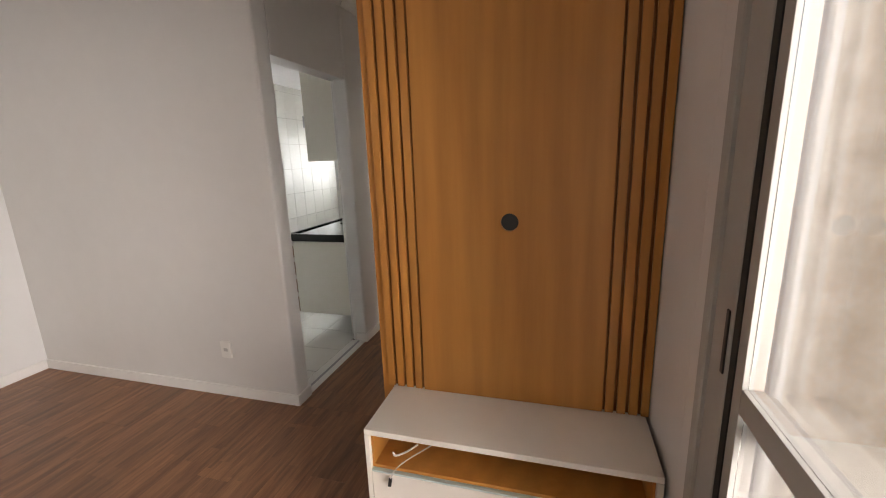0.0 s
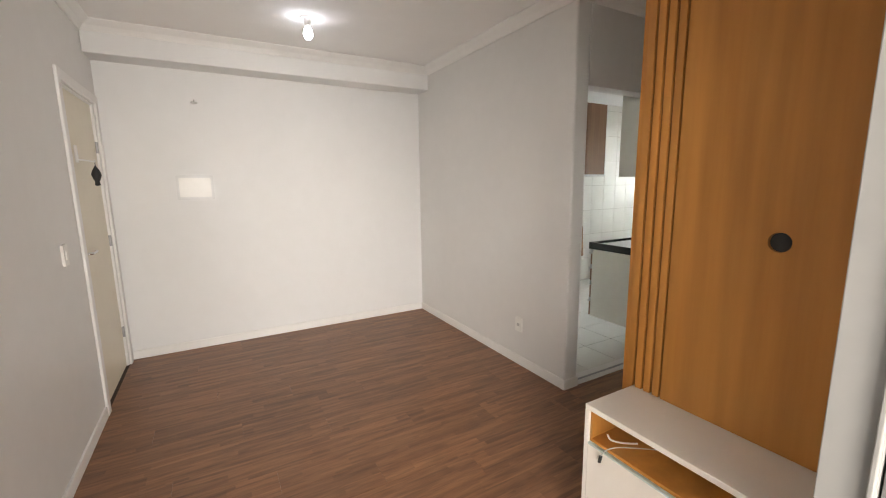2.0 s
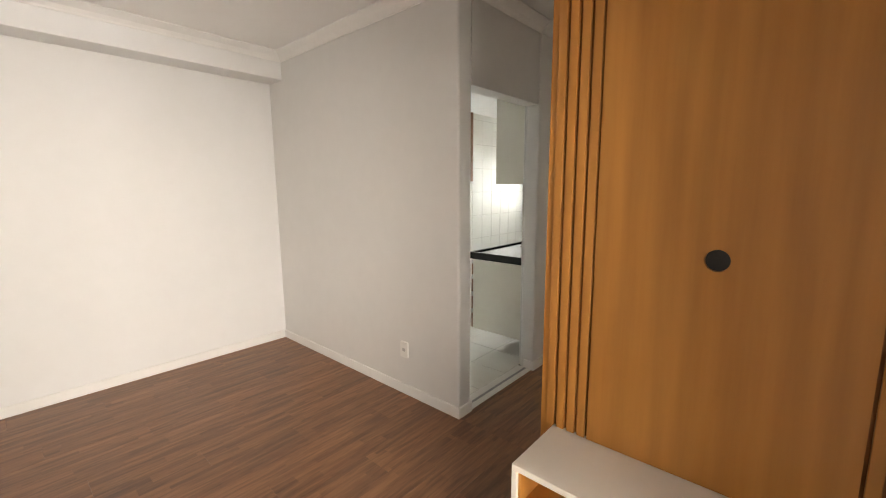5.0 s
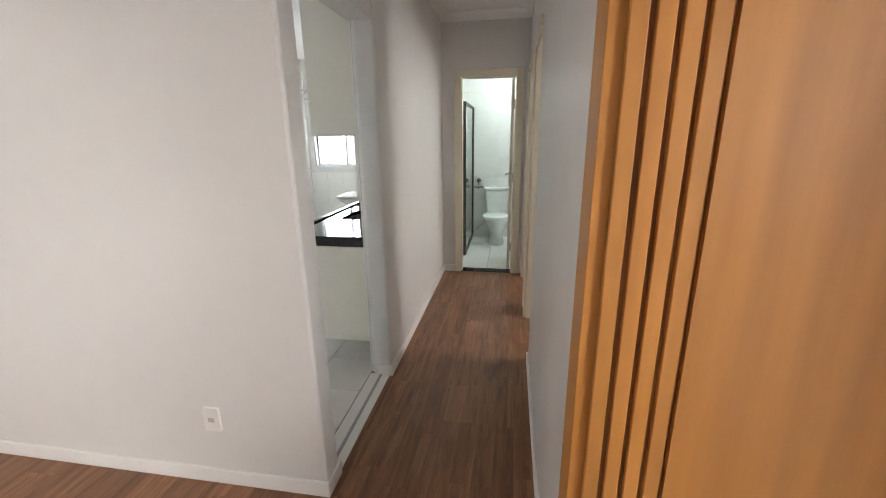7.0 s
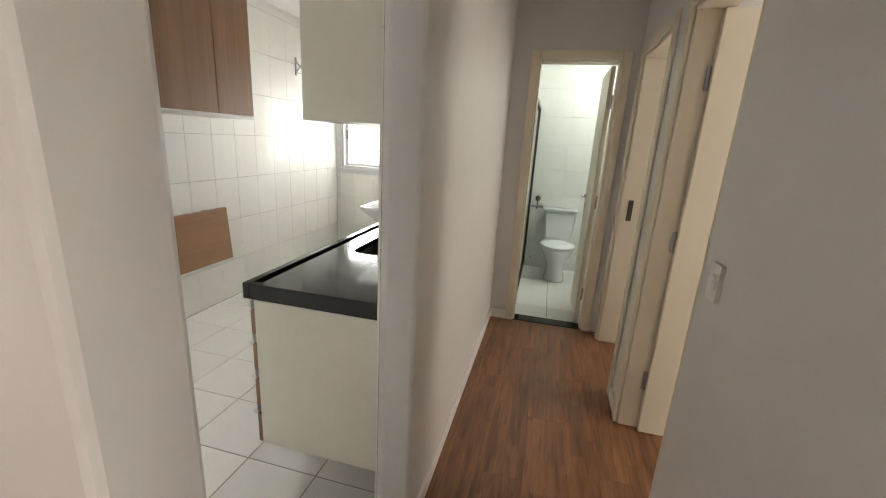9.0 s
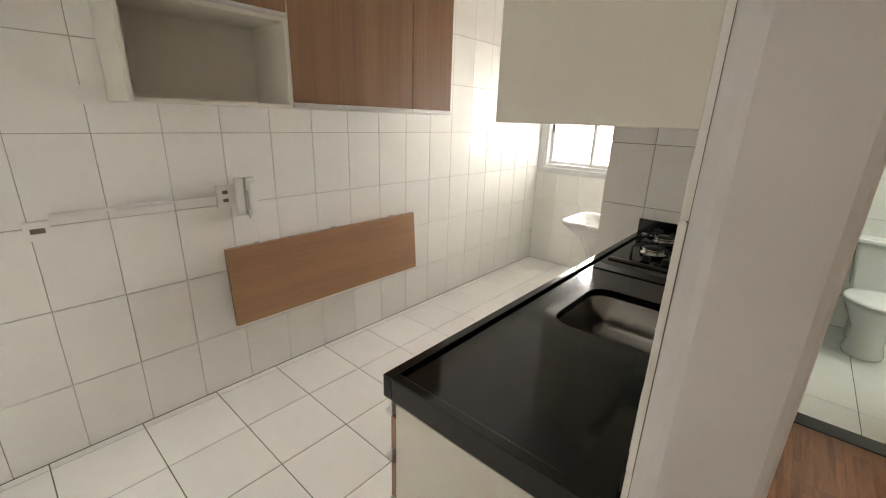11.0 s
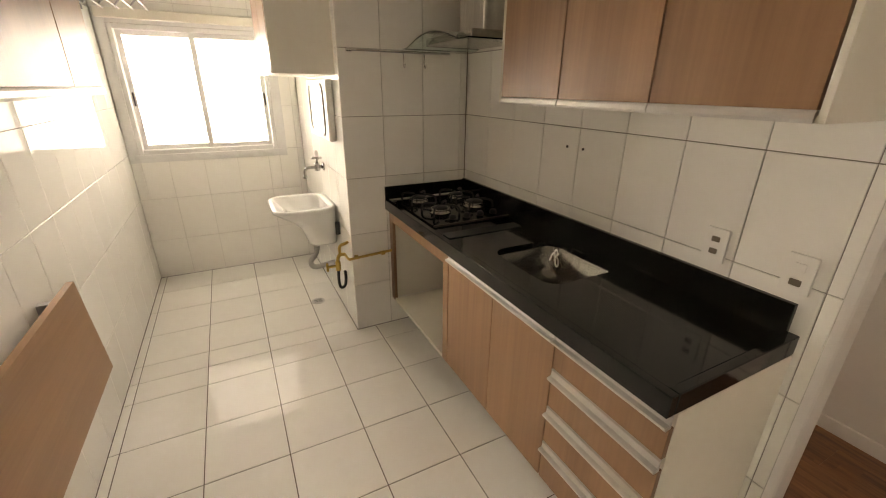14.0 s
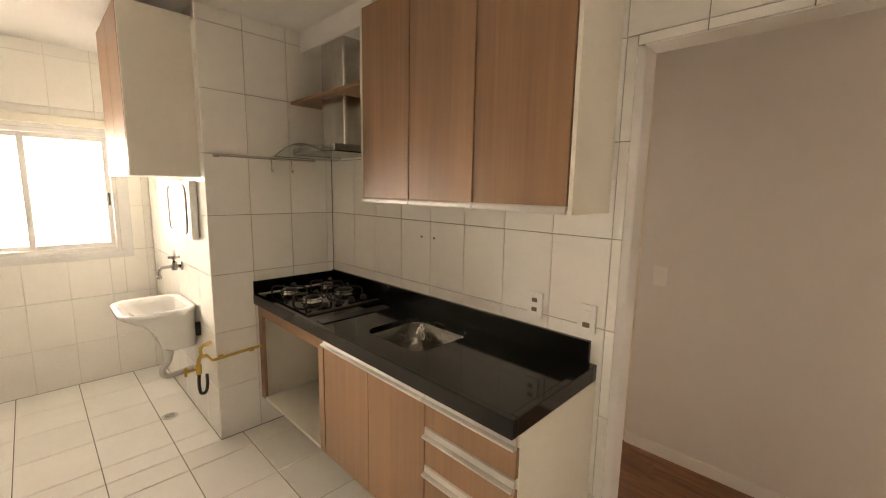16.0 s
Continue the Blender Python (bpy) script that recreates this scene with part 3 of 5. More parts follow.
rim = [(HX + HR * math.cos(k * math.tau / N), HZ + HR * math.sin(k * math.tau / N)) for k in range(N)]
box(bm, X0, HX - 0.05, YP, YT - 0.05, 0.62, 2.66)
box(bm, HX + 0.05, X1, YP, YT - 0.05, 0.62, 2.66)
box(bm, HX - 0.05, HX + 0.05, YP, YT - 0.05, 0.62, HZ - 0.05)
box(bm, HX - 0.05, HX + 0.05, YP, YT - 0.05, HZ + 0.05, 2.66)
sq = []
for x, z in rim:
    m_ = 0.05 / max(abs(x - HX), abs(z - HZ))
    sq.append((HX + (x - HX) * m_, HZ + (z - HZ) * m_))
for k in range(N):
    q = (k + 1) % N
    f = [(rim[k], YP), (rim[q], YP), (sq[q], YP), (sq[k], YP)]
    bm.faces.new([bm.verts.new((p[0], y, p[1])) for p, y in f])
    f = [(rim[k], YP), (rim[k], YT - 0.05), (rim[q], YT - 0.05), (rim[q], YP)]
    bm.faces.new([bm.verts.new((p[0], y, p[1])) for p, y in f])
bmesh.ops.remove_doubles(bm, verts=bm.verts, dist=0.0001)
part("main_board", bm, PANELWOOD, tv)
bm = bmesh.new()
tube(bm, (HX, YP - 0.002, HZ), (HX, YT - 0.055, HZ), 0.0305, n=28, caps=False)
tube(bm, (HX, YP + 0.012, HZ), (HX, YP + 0.01, HZ), 0.0295, n=28)
part("cable_grommet", bm, BLACK, tv, "black plastic cable grommet")
for k in range(3):
    for s in (1, -1):
        xa = (PL + 0.036 + 0.0385 * k) if s > 0 else (PR - 0.036 - 0.0385 * k - 0.028)
        part("slat", boxes((xa, xa + 0.028, YP, YP + 0.0145, 0.62, 2.66), bevel=0.002), PANELWOOD, tv)
part("corner_strip", boxes((PR - 0.025, PR, YP, YP + 0.0145, 0.62, 2.66), bevel=0.002), PANELWOOD, tv)

ws = thing("wall_shelf", (PL, YP, 2.2), "long white shelf across the wood panel", "shelf")
part("board", boxes((PL - 0.014, PR, YP - 0.136, YP - 0.001, 2.19, 2.235), bevel=0.003), WHITEMEL, ws)

RF, RL = -0.88, 0.941
PR = 1.868
rk = thing("television_rack", (RL, RF, 0), "low white television cabinet with an open wood niche", "cabinet")
part("top", boxes((RL, PR, RF, YT - 0.001, 0.597, 0.618), bevel=0.002), WHITEMEL, rk)
part("side", boxes((RL, RL + 0.018, RF, YT - 0.001, 0, 0.596), bevel=0.0015), WHITEMEL, rk)
part("side", boxes((PR - 0.018, PR, RF, YT - 0.001, 0, 0.596), bevel=0.0015), WHITEMEL, rk)
part("niche_lining", boxes((RL + 0.019, PR - 0.019, RF + 0.012, YT - 0.02, 0.466, 0.478), (RL + 0.019, RL + 0.027, RF + 0.012, YT - 0.02, 0.479, 0.595), (PR - 0.027, PR - 0.019, RF + 0.012, YT - 0.02, 0.479, 0.595), (RL + 0.028, PR - 0.028, YT - 0.06, YT - 0.05, 0.479, 0.595)), PANELWOOD, rk, "honey oak lining of the niche")
part("drop_front", boxes((RL + 0.02, PR - 0.02, RF, RF + 0.018, 0.06, 0.455), bevel=0.002), WHITEMEL, rk)
part("glass_edge", boxes((RL + 0.02, PR - 0.02, RF - 0.001, RF + 0.014, 0.457, 0.463)), EDGESTRIP, rk, "pale greenish edge strip")
part("plinth", boxes((RL + 0.02, PR - 0.02, RF + 0.04, RF + 0.055, 0, 0.058)), WHITEMEL, rk)
bm = bmesh.new()
bent(bm, [(1.085, -0.75, 0.483), (1.06, -0.80, 0.487), (1.035, -0.845, 0.5), (1.04, -0.868, 0.535)], 0.0035)
solid("white_cable", bm, PLASTIC, "short white cable sticking out of the niche", "cable", smooth=True)
bm = bmesh.new()
bent(bm, [(1.16, -0.70, 0.482), (1.13, -0.78, 0.5), (1.08, -0.86, 0.505), (1.05, -0.886, 0.485), (1.035, -0.893, 0.452)], 0.002)
wire = solid("thin_cable", bm, GREYPLASTIC, "thin pale cable with a black plug hanging from the niche", "cable", smooth=True)
bm = bmesh.new()
tube(bm, (1.035, -0.893, 0.452), (1.031, -0.896, 0.425), 0.006)
part("plug", bm, BLACK, wire, "small black plug")

# bulb on the ceiling
cl = thing("ceiling_bulb", (-1.272, -1.374, ZC), "bare lit bulb in a white ceiling socket", "lamp")
bm = bmesh.new()
lathe(bm, [(0.055, -0.012), (0.055, 0.0)], (-1.272, -1.374, ZC), 24)
part("canopy", bm, PLASTIC, cl)
bm = bmesh.new()
lathe(bm, [(0.018, -0.06), (0.023, -0.055), (0.023, -0.02), (0.03, -0.0125)], (-1.272, -1.374, ZC), 20)
part("socket", bm, PLASTIC, cl)
bm = bmesh.new()
lathe(bm, [(0.004, -0.15), (0.018, -0.146), (0.03, -0.13), (0.034, -0.112), (0.03, -0.09), (0.02, -0.07), (0.016, -0.061)], (-1.272, -1.374, ZC), 20)
part("bulb", bm, BULB, cl, "glowing bulb", True)

# ceiling fan
FX, FY = 0.90, -1.59
cf = thing("ceiling_fan", (FX, FY, ZC), "cream ceiling fan at rest below the ceiling", "ceiling fan")
bm = bmesh.new()
lathe(bm, [(0.02, -0.2), (0.02, -0.07), (0.06, -0.05), (0.065, -0.001)], (FX, FY, ZC), 20)
part("down_rod", bm, FANBLADE, cf)
bm = bmesh.new()
lathe(bm, [(0.03, -0.34), (0.085, -0.325), (0.105, -0.28), (0.1, -0.23), (0.05, -0.2)], (FX, FY, ZC), 24)
part("motor", bm, FANBLADE, cf, "", True)
for k in range(3):
    a = radians(153 + 120 * k)
    bm = bmesh.new()
    out = [(0.11, -0.035), (0.2, -0.06), (0.4, -0.078), (0.48, -0.06), (0.56, -0.015), (0.62, 0.03), (0.655, 0.06), (0.645, 0.066), (0.6, 0.068), (0.2, 0.055), (0.11, 0.035)]
    prism(bm, (out, -0.004, 0.004), lambda u, v, w: (FX + u * math.cos(a) - v * math.sin(a), FY + u * math.sin(a) + v * math.cos(a), ZC - 0.27 + w - v * 0.25))
    part("blade", bm, FANBLADE, cf)

# ---------------- balcony door ----------------
SY0, SY1 = -1.685, -0.91
bd = thing("balcony_door", (XB, SY0, 0), "sliding aluminium balcony door pushed open", "sliding door", kind="structure")
part("frame", boxes((1.85, 1.8885, -1.222, -1.137, 0, 2.104), (1.904, 2.0, -2.62, -2.565, 0, 2.16), (1.85, 2.0, -2.565, -1.1, 2.105, 2.16), bevel=0.004), FRAMEALU, bd)
# raised bead shaped to the bright highlight along the frame's edge
part("highlight_bead", boxes((1.843, 1.8885, -1.1365, -1.0945, 0, 2.16), bevel=0.008), FRAMEALU, bd)
part("track", boxes((1.85, XB + 0.1, -2.565, -1.187, 0, 0.012), bevel=0.002), GREYALU, bd, "grey aluminium floor track")


def sash(x0, d, y0, y1, rail, coat, far, seal=0.0):
    s = part("sash", boxes((x0, x0 + d, y0, y0 + 0.055, 0.014, 2.1), (x0, x0 + d, y1 - far, y1, 0.014, 2.1), (x0, x0 + d, y0 + 0.056, y1 - far - 0.001, 0.014, 0.09), (x0, x0 + d, y0 + 0.056, y1 - far - 0.001, 2.03, 2.1), (x0, x0 + d, y0 + 0.056, y1 - far - 0.001, rail, rail + 0.045), bevel=0.001), coat, bd)
    for z0, z1 in ((0.09, rail), (rail + 0.045, 2.03)):
        g = part("pane", boxes((x0 + 0.008, x0 + 0.012, y0 + 0.056, y1 - far - 0.001, z0, z1)), GLASS, s, "clear glass pane")
        g.visible_shadow = False
    if seal:
        part("seal", boxes((x0 + d + 0.0005, x0 + d + seal, y0 + 0.003, y0 + 0.05, 0.014, 2.1)), SEAL, s, "black rubber seal")
    return s


s1 = sash(1.854, 0.034, SY0, -1.243, 1.085, FRAMEALU, 0.03)
s2 = sash(1.8895, 0.017, SY0 + 0.004, -1.1, 1.035, SASHALU, 0.078, 0.0035)
s3 = sash(1.911, 0.034, SY0 + 0.002, -1.1, 1.035, SASHALU, 0.1)
part("ridge", boxes((1.8835, 1.8875, SY0 - 0.005, SY0 - 0.0005, 0.014, 2.1), bevel=0.001), FRAMEALU, s1)
part("seal", boxes((1.852, 1.8875, -1.2425, -1.2225, 0.014, 2.1)), SEAL, s1, "black rubber seal")
part("pull", boxes((1.846, 1.8495, -1.212, -1.199, 1.12, 1.24), bevel=0.002), BLACK, s1, "black recessed pull")

# ---------------- corridor doors ----------------
east = lambda u, w, z: (XR + w, u, z)
da = door_frame("door_1", A0, A1, ZD, east, "cream painted frame of the first bedroom door", T, False)
dl = thing("bedroom_door", (XR + 0.1, A1 - 0.03, 0), "cream flush bedroom door standing open", "door")
part("leaf", boxes((XR + 0.1, XR + 0.8, A1 - 0.068, A1 - 0.033, 0.008, 2.07), bevel=0.003), DOORPAINT, dl)
for z in (0.3, 1.06, 1.8):
    hinge(dl, (XR + 0.092, A1 - 0.035, z), 0.011, 0.1)
lever(dl, (XR + 0.73, A1 - 0.068, 1.05), (0, -1, 0), (-1, 0, 0))
db2 = door_frame("door_2", B0, B1, ZD, east, "cream painted frame of the second bedroom door", T)
part("strike_plate", boxes((XR + 0.05, XR + 0.085, B1 - 0.029, B1 - 0.0255, 0.98, 1.13)), DARKMETAL, db2, "dark steel strike plate")
dc = door_frame("door_3", 0.2, 0.795, ZD, lambda u, w, z: (u, YE + w, z), "cream painted frame of the bathroom door", 0.12)
bl = thing("bathroom_door", (0.77, YE + 0.12, 0), "cream flush bathroom door standing open", "door")
part("leaf", boxes((0.728, 0.762, YE + 0.115, YE + 0.69, 0.01, 2.07), bevel=0.003), DOORPAINT, bl)
for z in (0.28, 1.06, 1.82):
    hinge(bl, (0.766, YE + 0.11, z), 0.011, 0.1)
lever(bl, (0.728, YE + 0.63, 1.05), (-1, 0, 0), (0, -1, 0))
structure("threshold", boxes((0.2, 0.795, YE, YE + 0.12, -0.01, 0.006), bevel=0.003), GRANITE, "dark stone threshold of the bathroom", "threshold")
structure("threshold", boxes((XK - 0.005, 0.0, J1, J2, -0.01, 0.004), bevel=0.002), TRIM, "white stone threshold of the kitchen", "threshold")
structure("threshold", boxes((-0.062, -0.045, J1 + 0.002, J2 - 0.002, 0.0045, 0.008)), GREYALU, "thin metal strip in the kitchen threshold", "threshold")

# ---------------- bathroom ----------------
TX, TY = 0.56, 4.84
wc = thing("toilet", (TX, TY - 0.35, 0), "white porcelain toilet with a low cistern", "toilet")
bm = bmesh.new()
lathe(bm, [(0.11, 0.0), (0.115, 0.02), (0.095, 0.1), (0.1, 0.2), (0.15, 0.3), (0.18, 0.37), (0.185, 0.395)], (TX, TY - 0.42, 0.0), 32, 1.0, 1.28)
part("bowl", bm, CERAMIC, wc, "", True)
part("foot", boxes((TX - 0.09, TX + 0.09, TY - 0.36, TY - 0.1, 0.002, 0.38), bevel=0.03), CERAMIC, wc)
bm = bmesh.new()
lathe(bm, [(0.17, 0.397), (0.19, 0.4), (0.192, 0.412), (0.18, 0.424), (0.1, 0.432)], (TX, TY - 0.42, 0.0), 32, 1.0, 1.28)
part("seat_lid", bm, CERAMIC, wc, "closed white seat lid", True)
bm = bmesh.new()
box(bm, TX - 0.18, TX + 0.18, TY - 0.17, TY, 0.385, 0.74, 0.025, 3)
for v in bm.verts:
    if v.co.z < 0.5:
        v.co.x = TX + (v.co.x - TX) * 0.8
part("cistern", bm, CERAMIC, wc)
ci = part("cistern_lid", boxes((TX - 0.19, TX + 0.19, TY - 0.18, TY, 0.742, 0.775), bevel=0.012), CERAMIC, wc)
bm = bmesh.new()
tube(bm, (TX, TY - 0.09, 0.775), (TX, TY - 0.09, 0.785), 0.02)
part("flush_button", bm, CHROME, ci, "chrome flush button")

sc = thing("shower_screen", (0.19, 3.55, 0), "clear glass shower screen in a dark metal frame", "shower screen")
part("frame", boxes((0.165, 0.2, 3.75, 3.785, 0, 1.9), (0.165, 0.2, 4.825, 4.858, 0, 1.9), (0.165, 0.2, 3.786, 4.824, 0, 0.035), (0.165, 0.2, 3.786, 4.824, 1.865, 1.9), bevel=0.003), DARKMETAL, sc)
g = part("pane", boxes((0.178, 0.186, 3.786, 4.824, 0.036, 1.864)), GREENGLASS, sc, "greenish glass pane")
g.visible_shadow = False
pv = thing("paper_holder", (0.28, 4.85, 0.86), "dark chrome toilet paper holder on the tiles", "holder")
bm = bmesh.new()
tube(bm, (0.28, 4.86, 0.86), (0.28, 4.80, 0.86), 0.03)
bent(bm, [(0.28, 4.80, 0.86), (0.28, 4.77, 0.84), (0.28, 4.76, 0.76), (0.28, 4.76, 0.74)], 0.008)
part("bracket", bm, DARKMETAL, pv, "", True)
bm = bmesh.new()
tube(bm, (0.21, 4.77, 0.775), (0.35, 4.77, 0.775), 0.02, n=20)
part("roll_bar", bm, GREYALU, pv)
bm = bmesh.new()
tube(bm, (0.27, 4.86, 0.12), (0.27, 4.8, 0.12), 0.012)
bent(bm, [(0.27, 4.8, 0.12), (0.3, 4.78, 0.16), (0.36, 4.82, 0.22), (0.42, 4.83, 0.3)], 0.006)
solid("water_valve", bm, CHROME, "small chrome water valve low on the tiles", "valve", smooth=True)

# ---------------- kitchen ----------------
made = len(THINGS)
XK, YK, XP = -0.14, 3.055, -0.96      # wall faces before the run is pushed home
CX, CN, CF = -0.705, 1.037, YK          # cabinet fronts, near and far ends
XF = -0.733                            # slab front


def alu_pull(parent, y0, y1, z, x=CX):
    """A long aluminium edge pull: a lip below and a flat, set-back band above."""
    bm = bmesh.new()
    prof = [(0.004, 0), (-0.016, -0.002), (-0.02, 0.003), (-0.02, 0.01), (-0.014, 0.012), (-0.004, 0.013), (-0.002, 0.036), (-0.006, 0.039), (0.004, 0.041)]
    prism(bm, (prof, y0, y1), lambda u, v, w: (x + u, w, z + v))
    return part("pull", bm, ALU, parent, "satin aluminium edge pull")


# drawer unit
DY0, DY1 = CN + 0.018, 1.453
ZU = 0.195           # underside of the hung cabinets
du = thing("drawer_unit", (CX, DY0, ZU), "walnut drawer unit with four aluminium-edged drawers", "cabinet", "base cabinets under the worktop")
part("end_panel", boxes((CX + 0.019, XK - 0.012, CN, CN + 0.017, ZU - 0.005, 0.84), bevel=0.0015), MELAMINE, du, "cream melamine end panel")
part("carcass", boxes((CX + 0.02, XK - 0.012, DY0, DY1 - 0.001, ZU, 0.84)), MELAMINE, du)
ZS = (ZU, 0.372, 0.535, 0.695, 0.84)
for z0, z1 in zip(ZS, ZS[1:]):
    dr = part("drawer", boxes((CX, CX + 0.018, CN + 0.001, DY1 - 0.003, z0, z1 - 0.043), bevel=0.0015), KITWOOD, du)
    alu_pull(dr, CN + 0.001, DY1 - 0.003, z1 - 0.042)

# sink unit
su = thing("sink_unit", (CX, 1.453, ZU), "walnut sink cabinet with two doors", "cabinet", "base cabinets under the worktop")
part("carcass", boxes((CX + 0.02, XK - 0.012, 1.454, 2.213, ZU, 0.66)), MELAMINE, su)
for y0, y1 in ((1.456, 1.824), (1.828, 2.212)):
    d = part("door", boxes((CX, CX + 0.018, y0, y1, ZU, 0.797), bevel=0.0015), KITWOOD, su)
    alu_pull(d, y0, y1, 0.798)

# oven niche
on = thing("oven_niche", (CX, 2.216, ZU), "empty oven niche with a walnut front frame", "cabinet", "base cabinets under the worktop")
part("frame", boxes((CX - 0.002, CX + 0.018, 2.216, 2.268, ZU, 0.825), (CX - 0.002, CX + 0.018, 2.99, CF - 0.006, ZU, 0.825), (CX - 0.002, CX + 0.018, 2.269, 2.989, 0.765, 0.825), bevel=0.0015), KITWOOD, on)
part("top_rail", boxes((CX - 0.004, CX + 0.018, 2.216, CF - 0.006, 0.826, 0.84), bevel=0.0015), ALU, on, "satin aluminium rail under the worktop")
part("side", boxes((CX + 0.019, XK - 0.03, 2.216, 2.234, ZU, 0.84)), MELAMINE, on)
part("side", boxes((CX + 0.019, XK - 0.03, CF - 0.024, CF - 0.006, ZU, 0.84)), MELAMINE, on)
part("bottom", boxes((CX, XK - 0.03, 2.269, 2.989, ZU, ZU + 0.018)), MELAMINE, on)
part("back", boxes((XK - 0.03, XK - 0.012, 2.216, CF - 0.006, ZU, 0.84)), MELAMINE, on)

# worktop
wt = thing("worktop", (XF, CN, 0.84), "polished black granite worktop with a low backsplash", "worktop")
S = (-0.585, -0.225, 1.63, 2.03)       # sink cut-out
bm = bmesh.new()
ZT, ZB, BX = 0.895, 0.868, XK - 0.012
box(bm, XF + 0.03, S[0], CN + 0.03, CF - 0.001, ZB, ZT)
box(bm, S[1], BX, CN + 0.03, CF - 0.001, ZB, ZT)
box(bm, S[0], S[1], CN + 0.03, S[2], ZB, ZT)
box(bm, S[0], S[1], S[3], CF - 0.001, ZB, ZT)
R = 0.07
for cx, cy, a0 in ((S[1] - R, S[3] - R, 0), (S[0] + R, S[3] - R, 90), (S[0] + R, S[2] + R, 180), (S[1] - R, S[2] + R, 270)):
    a = [radians(a0 + 90 * k / 6) for k in range(7)]
    c = radians(a0 + 45)
    corner = (cx + math.copysign(R, math.cos(c)), cy + math.copysign(R, math.sin(c)))
    prism(bm, ([(cx + R * math.cos(q), cy + R * math.sin(q)) for q in a] + [corner], ZB, ZT), lambda u, v, w: (u, v, w))
part("slab", bm, GRANITE, wt)
part("front_apron", boxes((XF, XF + 0.0295, CN, CF - 0.001, 0.842, 0.907), bevel=0.003), GRANITE, wt)
part("end_apron", boxes((XF + 0.03, BX, CN, CN + 0.0295, 0.842, 0.907), bevel=0.003), GRANITE, wt)
part("backsplash", boxes((BX - 0.02, BX, CN + 0.03, CF - 0.022, ZT + 0.0005, 1.0), bevel=0.002), GRANITE, wt)
part("backsplash", boxes((XF + 0.002, BX, CF - 0.021, CF - 0.001, 0.908, 0.99), bevel=0.002), GRANITE, wt)

# sink
sk = thing("sink", (-0.405, 1.83, 0.72), "stainless steel sink bowl set under the worktop", "sink")
bm = bmesh.new()
rings = []
for ins, z, r in ((-0.006, 0.867, 0.07), (0.004, 0.862, 0.07), (0.012, 0.76, 0.07), (0.03, 0.725, 0.07), (0.07, 0.714, 0.06), (0.13, 0.711, 0.03)):
    rings.append([bm.verts.new((u, v, z)) for u, v in rounded(S[0] + ins, S[1] - ins, S[2] + ins, S[3] - ins, r, 6)])
for a, b in zip(rings, rings[1:]):
    for k in range(len(a)):
        q = (k + 1) % len(a)
        bm.faces.new((a[k], a[q], b[q], b[k]))
bm.faces.new(rings[-1])
bmesh.ops.solidify(bm, geom=list(bm.faces), thickness=0.002)
part("bowl", bm, STEEL, sk, "", True)
bm = bmesh.new()
tube(bm, (-0.405, 1.83, 0.713), (-0.405, 1.83, 0.719), 0.045, n=24)
part("drain", bm, CHROME, sk, "chrome drain")
bm = bmesh.new()
bent(bm, [(-0.325, 1.93, 0.838), (-0.303, 1.942, 0.858), (-0.28, 1.953, 0.862), (-0.273, 1.95, 0.815), (-0.27, 1.943, 0.788), (-0.249, 1.95, 0.785), (-0.241, 1.96, 0.81), (-0.254, 1.965, 0.83), (-0.241, 1.97, 0.845), (-0.247, 1.975, 0.862), (-0.262, 1.972, 0.856), (-0.268, 1.955, 0.83)], 0.004)
bent(bm, [(-0.254, 1.965, 0.83), (-0.238, 1.97, 0.836), (-0.222, 1.972, 0.84)], 0.004)
solid("looped_cord", bm, PLASTIC, "white cord looped over the edge of the sink", "cord", smooth=True)

# cooktop
ck = thing("cooktop", (-0.43, 2.7, 0.897), "black glass gas cooktop with four burners", "cooktop")
bm = bmesh.new()
prism(bm, (rounded(-0.68, -0.2, 2.44, 2.99, 0.02, 5), ZT + 0.001, ZT + 0.009), lambda u, v, w: (u, v, w))
part("glass_plate", bm, GRANITE, ck, "black glass plate")
part("edge_trim", boxes((-0.68, -0.2, 2.425, 2.438, ZT + 0.001, ZT + 0.011), bevel=0.002), DARKMETAL, ck, "dark metal edge trim")
# black strip laid on the slab where only a dark gap shows
bm = bmesh.new()
prism(bm, (rounded(-0.685, -0.25, 2.245, 2.32, 0.01, 4), ZT + 0.001, ZT + 0.005), lambda u, v, w: (u, v, w))
part("gap_strip", bm, SEAL, ck, "matt black strip in place of a dark gap")
